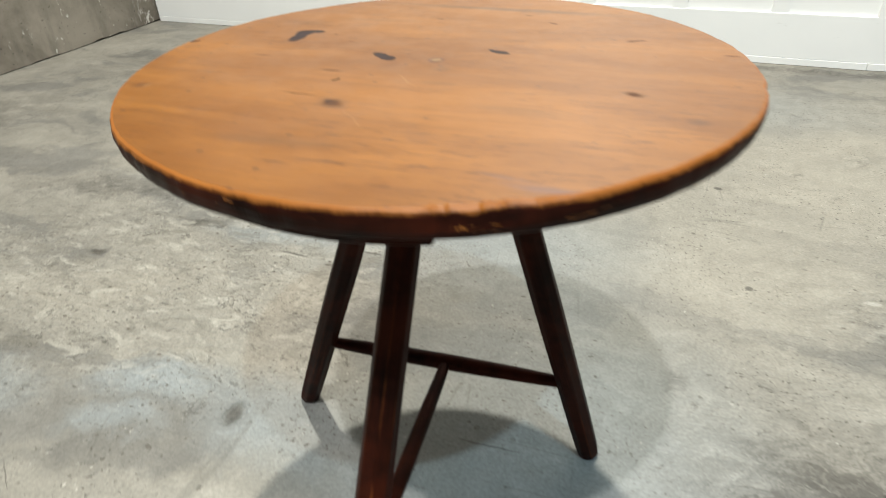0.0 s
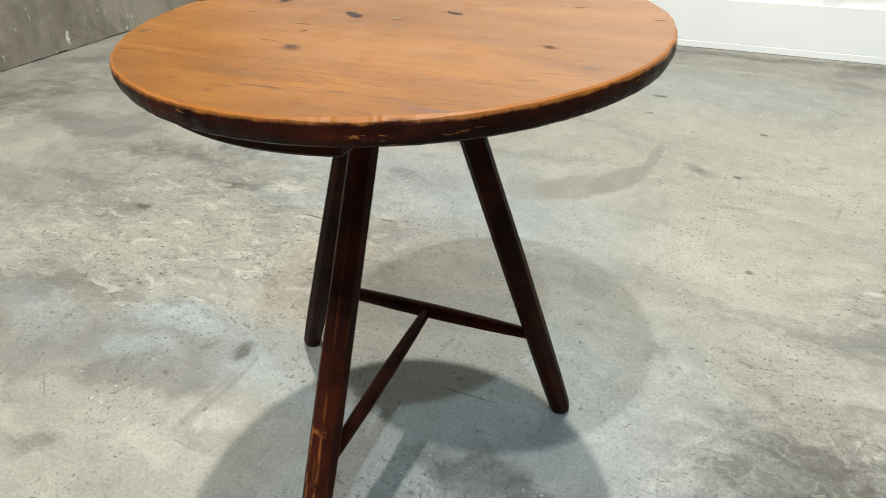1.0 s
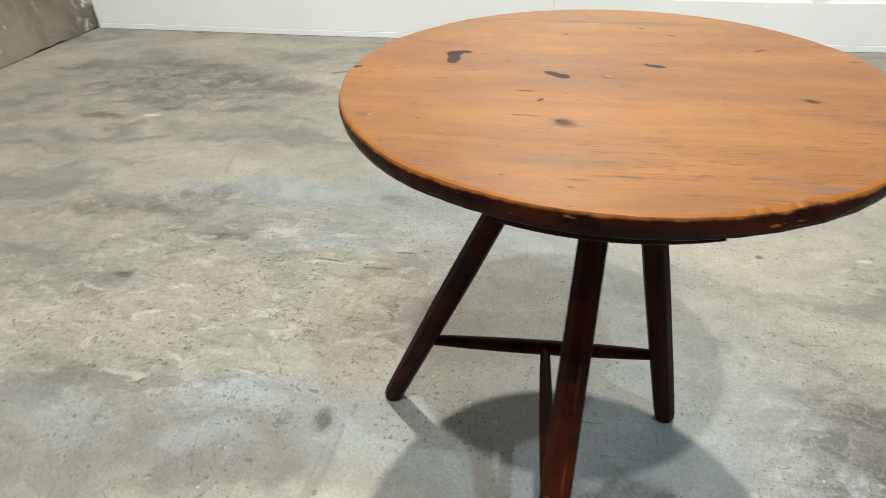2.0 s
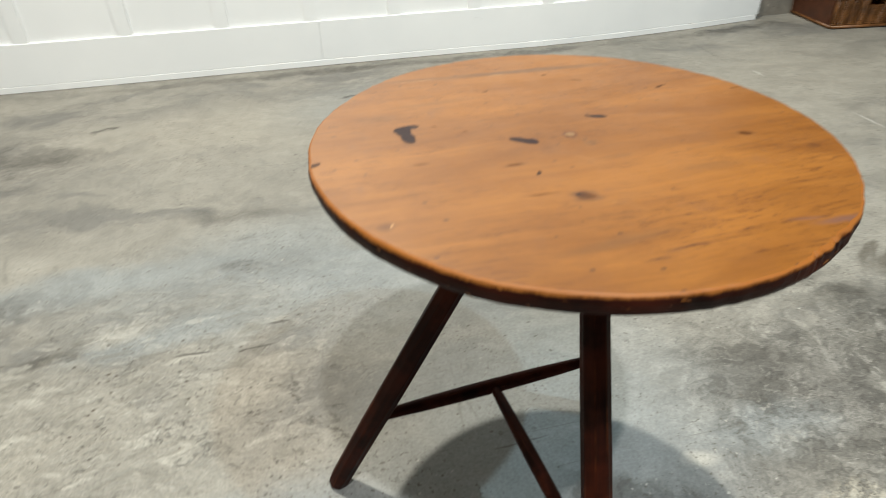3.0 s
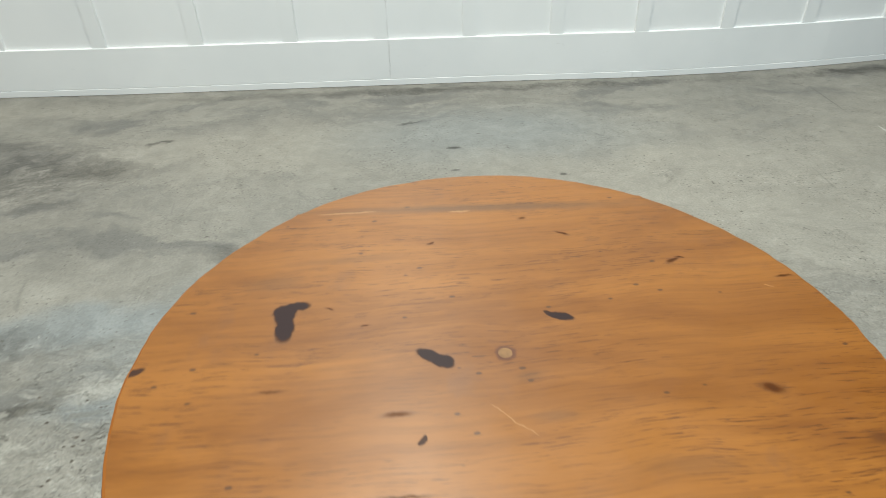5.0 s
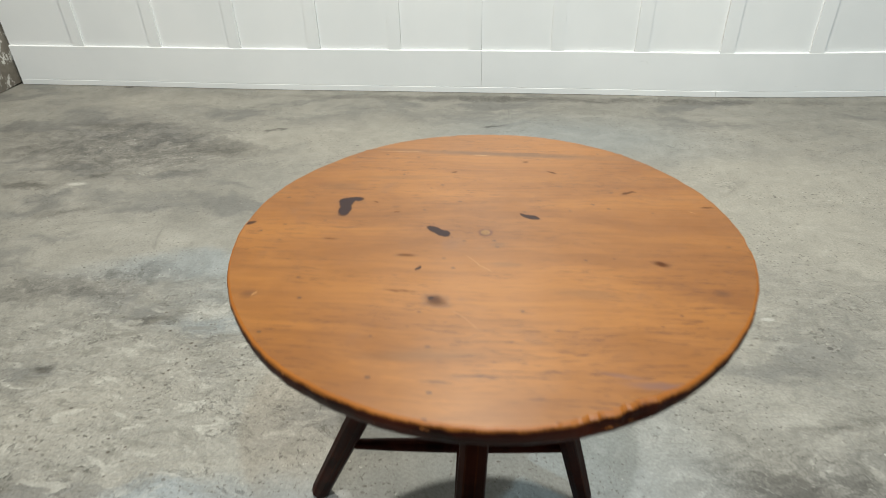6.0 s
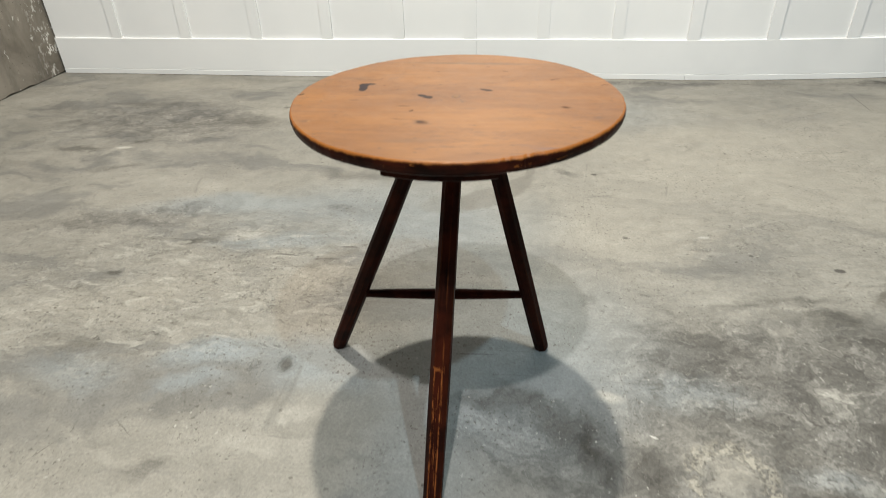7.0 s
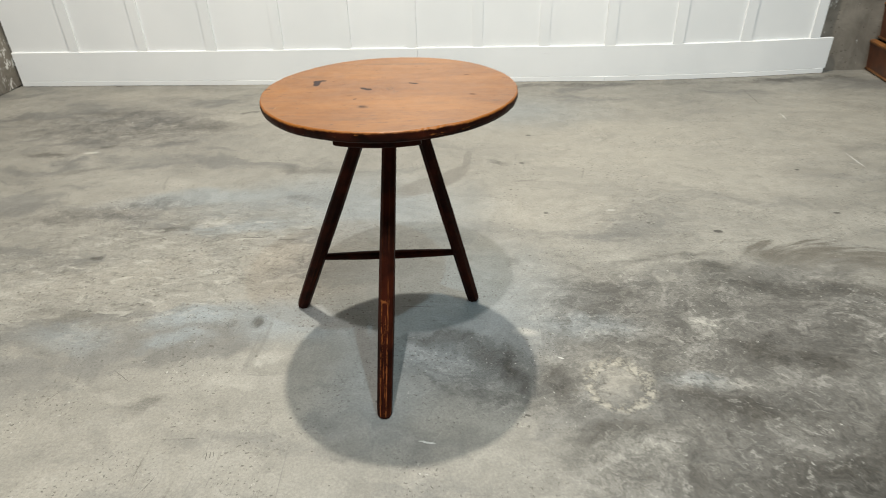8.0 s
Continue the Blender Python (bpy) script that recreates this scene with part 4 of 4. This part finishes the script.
def wicker_box(name, at, turn, w, d, z0, z1, flare, label, group, weave, slot=False, rail=True):
    ob = thing(name, at, label, "basket", group, turn=turn)
    pts, nrm = loop_points(w, d, 0.015, 0.0095)
    rows = int((z1 - z0) / 0.0054)
    bm = bmesh.new()
    for j in range(rows):
        z = z0 + (j + 0.5) * 0.0054
        grow = flare * (z - z0) / (z1 - z0)
        line = []
        for i, (p, q) in enumerate(zip(pts, nrm)):
            k = grow - 0.0042 * math.cos(2 * math.pi * i / 6) + 0.0008 * math.cos(math.pi * j) + 0.0006 * random.uniform(-1, 1)
            line.append((p.x + q.x * k, p.y + q.y * k, z + 0.0008 * random.uniform(-1, 1)))
        gap = slot and z1 - 0.045 < z < z1 - 0.012
        if gap:
            keep = [not (w * 0.42 < x < w * 0.62 and y < 0.05) for x, y, _ in line]
            first = keep.index(False)
            line = [v for v, ok in zip(line[first:] + line[:first], keep[first:] + keep[:first]) if ok]
        else:
            line.append(line[0])
        tube(bm, line, 0.0028, 5)
    part("weave", bm, weave, ob, smooth=True)
    for i in range(0, len(pts), 6):
        p, q = pts[i], nrm[i]
        if slot and w * 0.42 < p.x < w * 0.62 and p.y < 0.05:
            continue
        bm = bmesh.new()
        tube(bm, [(p.x, p.y, z0), (p.x + q.x * flare, p.y + q.y * flare, z1)], 0.004, 6)
        part("stake", bm, REED, ob, smooth=True)
    for (x, y), (fx, fy) in zip(((0.004, 0.004), (w - 0.004, 0.004), (w - 0.004, d - 0.004), (0.004, d - 0.004)), ((-1, -1), (1, -1), (1, 1), (-1, 1))):
        bm = bmesh.new()
        tube(bm, [(x - 0.003 * fx, y - 0.003 * fy, z0 - 0.012), (x + fx * flare, y + fy * flare, z1)], 0.0065, 10)
        part("corner_post", bm, REED, ob, "pale reed corner post", smooth=True)
    # smooth dark side towards the wall panelling, set into the frame
    bm = bmesh.new()
    foot_x, head_x = -0.0085, -0.0085 - flare
    side = [bm.verts.new(v) for v in ((foot_x, 0.012, z0 + 0.006), (foot_x, d - 0.012, z0 + 0.006), (head_x, d + flare - 0.012, z1 - 0.002), (head_x, 0.012 - flare, z1 - 0.002))]
    made = bmesh.ops.extrude_face_region(bm, geom=[bm.faces.new(side)])["geom"]
    bmesh.ops.translate(bm, vec=(0.0035, 0, 0), verts=[v for v in made if isinstance(v, bmesh.types.BMVert)])
    part("side_panel", bm, PANEL_BROWN, ob, "smooth dark red-brown side panel")
    bm = bmesh.new()
    box(bm, (0.004, 0.004, z0 + 0.001), (w - 0.004, d - 0.004, z0 + 0.008))
    part("base", bm, weave, ob)
    if rail:
        for x0, y0, x1, y1 in ((0, -0.004, w, -0.004), (w + 0.004, 0, w + 0.004, d), (0, d + 0.004, w, d + 0.004), (-0.006, 0, -0.006, d)):
            bm = bmesh.new()
            tube(bm, [(x0, y0, z0 - 0.001), (x1, y1, z0 - 0.001)], 0.0085, 10)
            part("bottom_rail", bm, REED, ob, smooth=True)
    # broad flat lip, wound with reed
    outer, on = loop_points(w + 2 * flare + 0.032, d + 2 * flare + 0.032, 0.03, 0.012)
    inner, _ = loop_points(w + 2 * flare - 0.03, d + 2 * flare - 0.03, 0.02, 0.012)
    bm = bmesh.new()
    shift_o, shift_i = flare + 0.016, flare - 0.015
    count = 160
    rings = []
    for i in range(count):
        o = outer[int(i * len(outer) / count)]
        p = inner[int(i * len(inner) / count)]
        wob = 0.0012 * math.sin(i * 2.4)
        rings.append([bm.verts.new(v) for v in ((o.x - shift_o, o.y - shift_o, z1 + 0.002 + wob), (o.x - shift_o, o.y - shift_o, z1 + 0.012 + wob), (p.x - shift_i, p.y - shift_i, z1 + 0.018 + wob), (p.x - shift_i, p.y - shift_i, z1 + 0.004 + wob))])
    for i in range(count):
        r, t = rings[i], rings[(i + 1) % count]
        for k in range(4):
            bm.faces.new((r[k], r[(k + 1) % 4], t[(k + 1) % 4], t[k]))
    part("rim", bm, WICKER, ob, "broad wound wicker rim")
    return ob


wicker_box("wicker_basket", (2.680, 2.243, 0), -9, 0.415, 0.38, 0.012, 0.170, 0.022, "brown wicker basket with flared rim and hand slot", "stacked baskets", WICKER, slot=True)
wicker_box("wicker_basket", (2.700, 2.281, 0.190), -9, 0.37, 0.32, 0.012, 0.200, 0.020, "dark wicker basket standing in a larger one", "stacked baskets", WICKER_DARK)

# ---- aluminium step ladder ----
ladder = thing("step_ladder", (3.19, 2.085, 0), "aluminium step ladder with pale treads and blue feet", "ladder")
for y in (0.0, -0.46):
    for side, lean in ((0.0, 0.16), (0.74, -0.16)):
        bm = bmesh.new()
        tube(bm, [(side, y, 0.02), (side + lean * 0.5, y, 0.5), (side + lean * 1.6, y, 1.05)], 0.0135, 14)
        pole = part("leg", bm, STEEL, ladder, smooth=True)
        bm = bmesh.new()
        bmesh.ops.create_cone(bm, cap_ends=True, segments=18, radius1=0.027, radius2=0.021, depth=0.052, matrix=pose(side, y, 0.026))
        bmesh.ops.bevel(bm, geom=[e for e in bm.edges if e.calc_face_angle(0) > 0.8], offset=0.005, segments=2, affect="EDGES")
        part("foot", bm, BLUE, pole, "blue plastic foot")
for z, x0 in ((0.150, 0.02), (0.40, 0.07), (0.65, 0.12)):
    bm = bmesh.new()
    box(bm, (x0 - 0.02, -0.475, z), (x0 + 0.20, 0.02, z + 0.020), 0.003)
    part("tread", bm, BOARD, ladder, "pale board tread")
    for y in (0.004, -0.464):
        bm = bmesh.new()
        box(bm, (x0 - 0.012, y - 0.019, z + 0.0205), (x0 + 0.05, y + 0.019, z + 0.052), 0.004)
        part("bracket", bm, BLUE, ladder, "blue plastic bracket")
bm = bmesh.new()
tube(bm, [(0.03, 0.03, 0.145), (0.70, 0.03, 0.12)], 0.008, 8)
part("brace", bm, STEEL, ladder, smooth=True)

# ---- dark chest behind the ladder ----
chest = thing("wooden_chest", (3.15, 2.135, 0), "dark brown wooden chest on short legs", "chest")
part("body", boxed((0, 0, 0.10), (1.3, 0.455, 0.85), 0.004), BROWN, chest)
for x in (0.0, 0.335, 0.66, 0.985):
    part("front_board", boxed((x + 0.004, -0.014, 0.11), (x + 0.315, -0.0005, 0.83), 0.003), BROWN, chest)
for x in (0.01, 1.24):
    for y in (0.01, 0.395):
        part("leg", boxed((x, y, 0), (x + 0.05, y + 0.05, 0.0995), 0.003), BLACK, chest)
# black block in the open gap below the chest, standing in for shade
part("gap_shade", boxed((0.061, 0.012, 0.002), (1.239, 0.435, 0.099)), BLACK, chest)
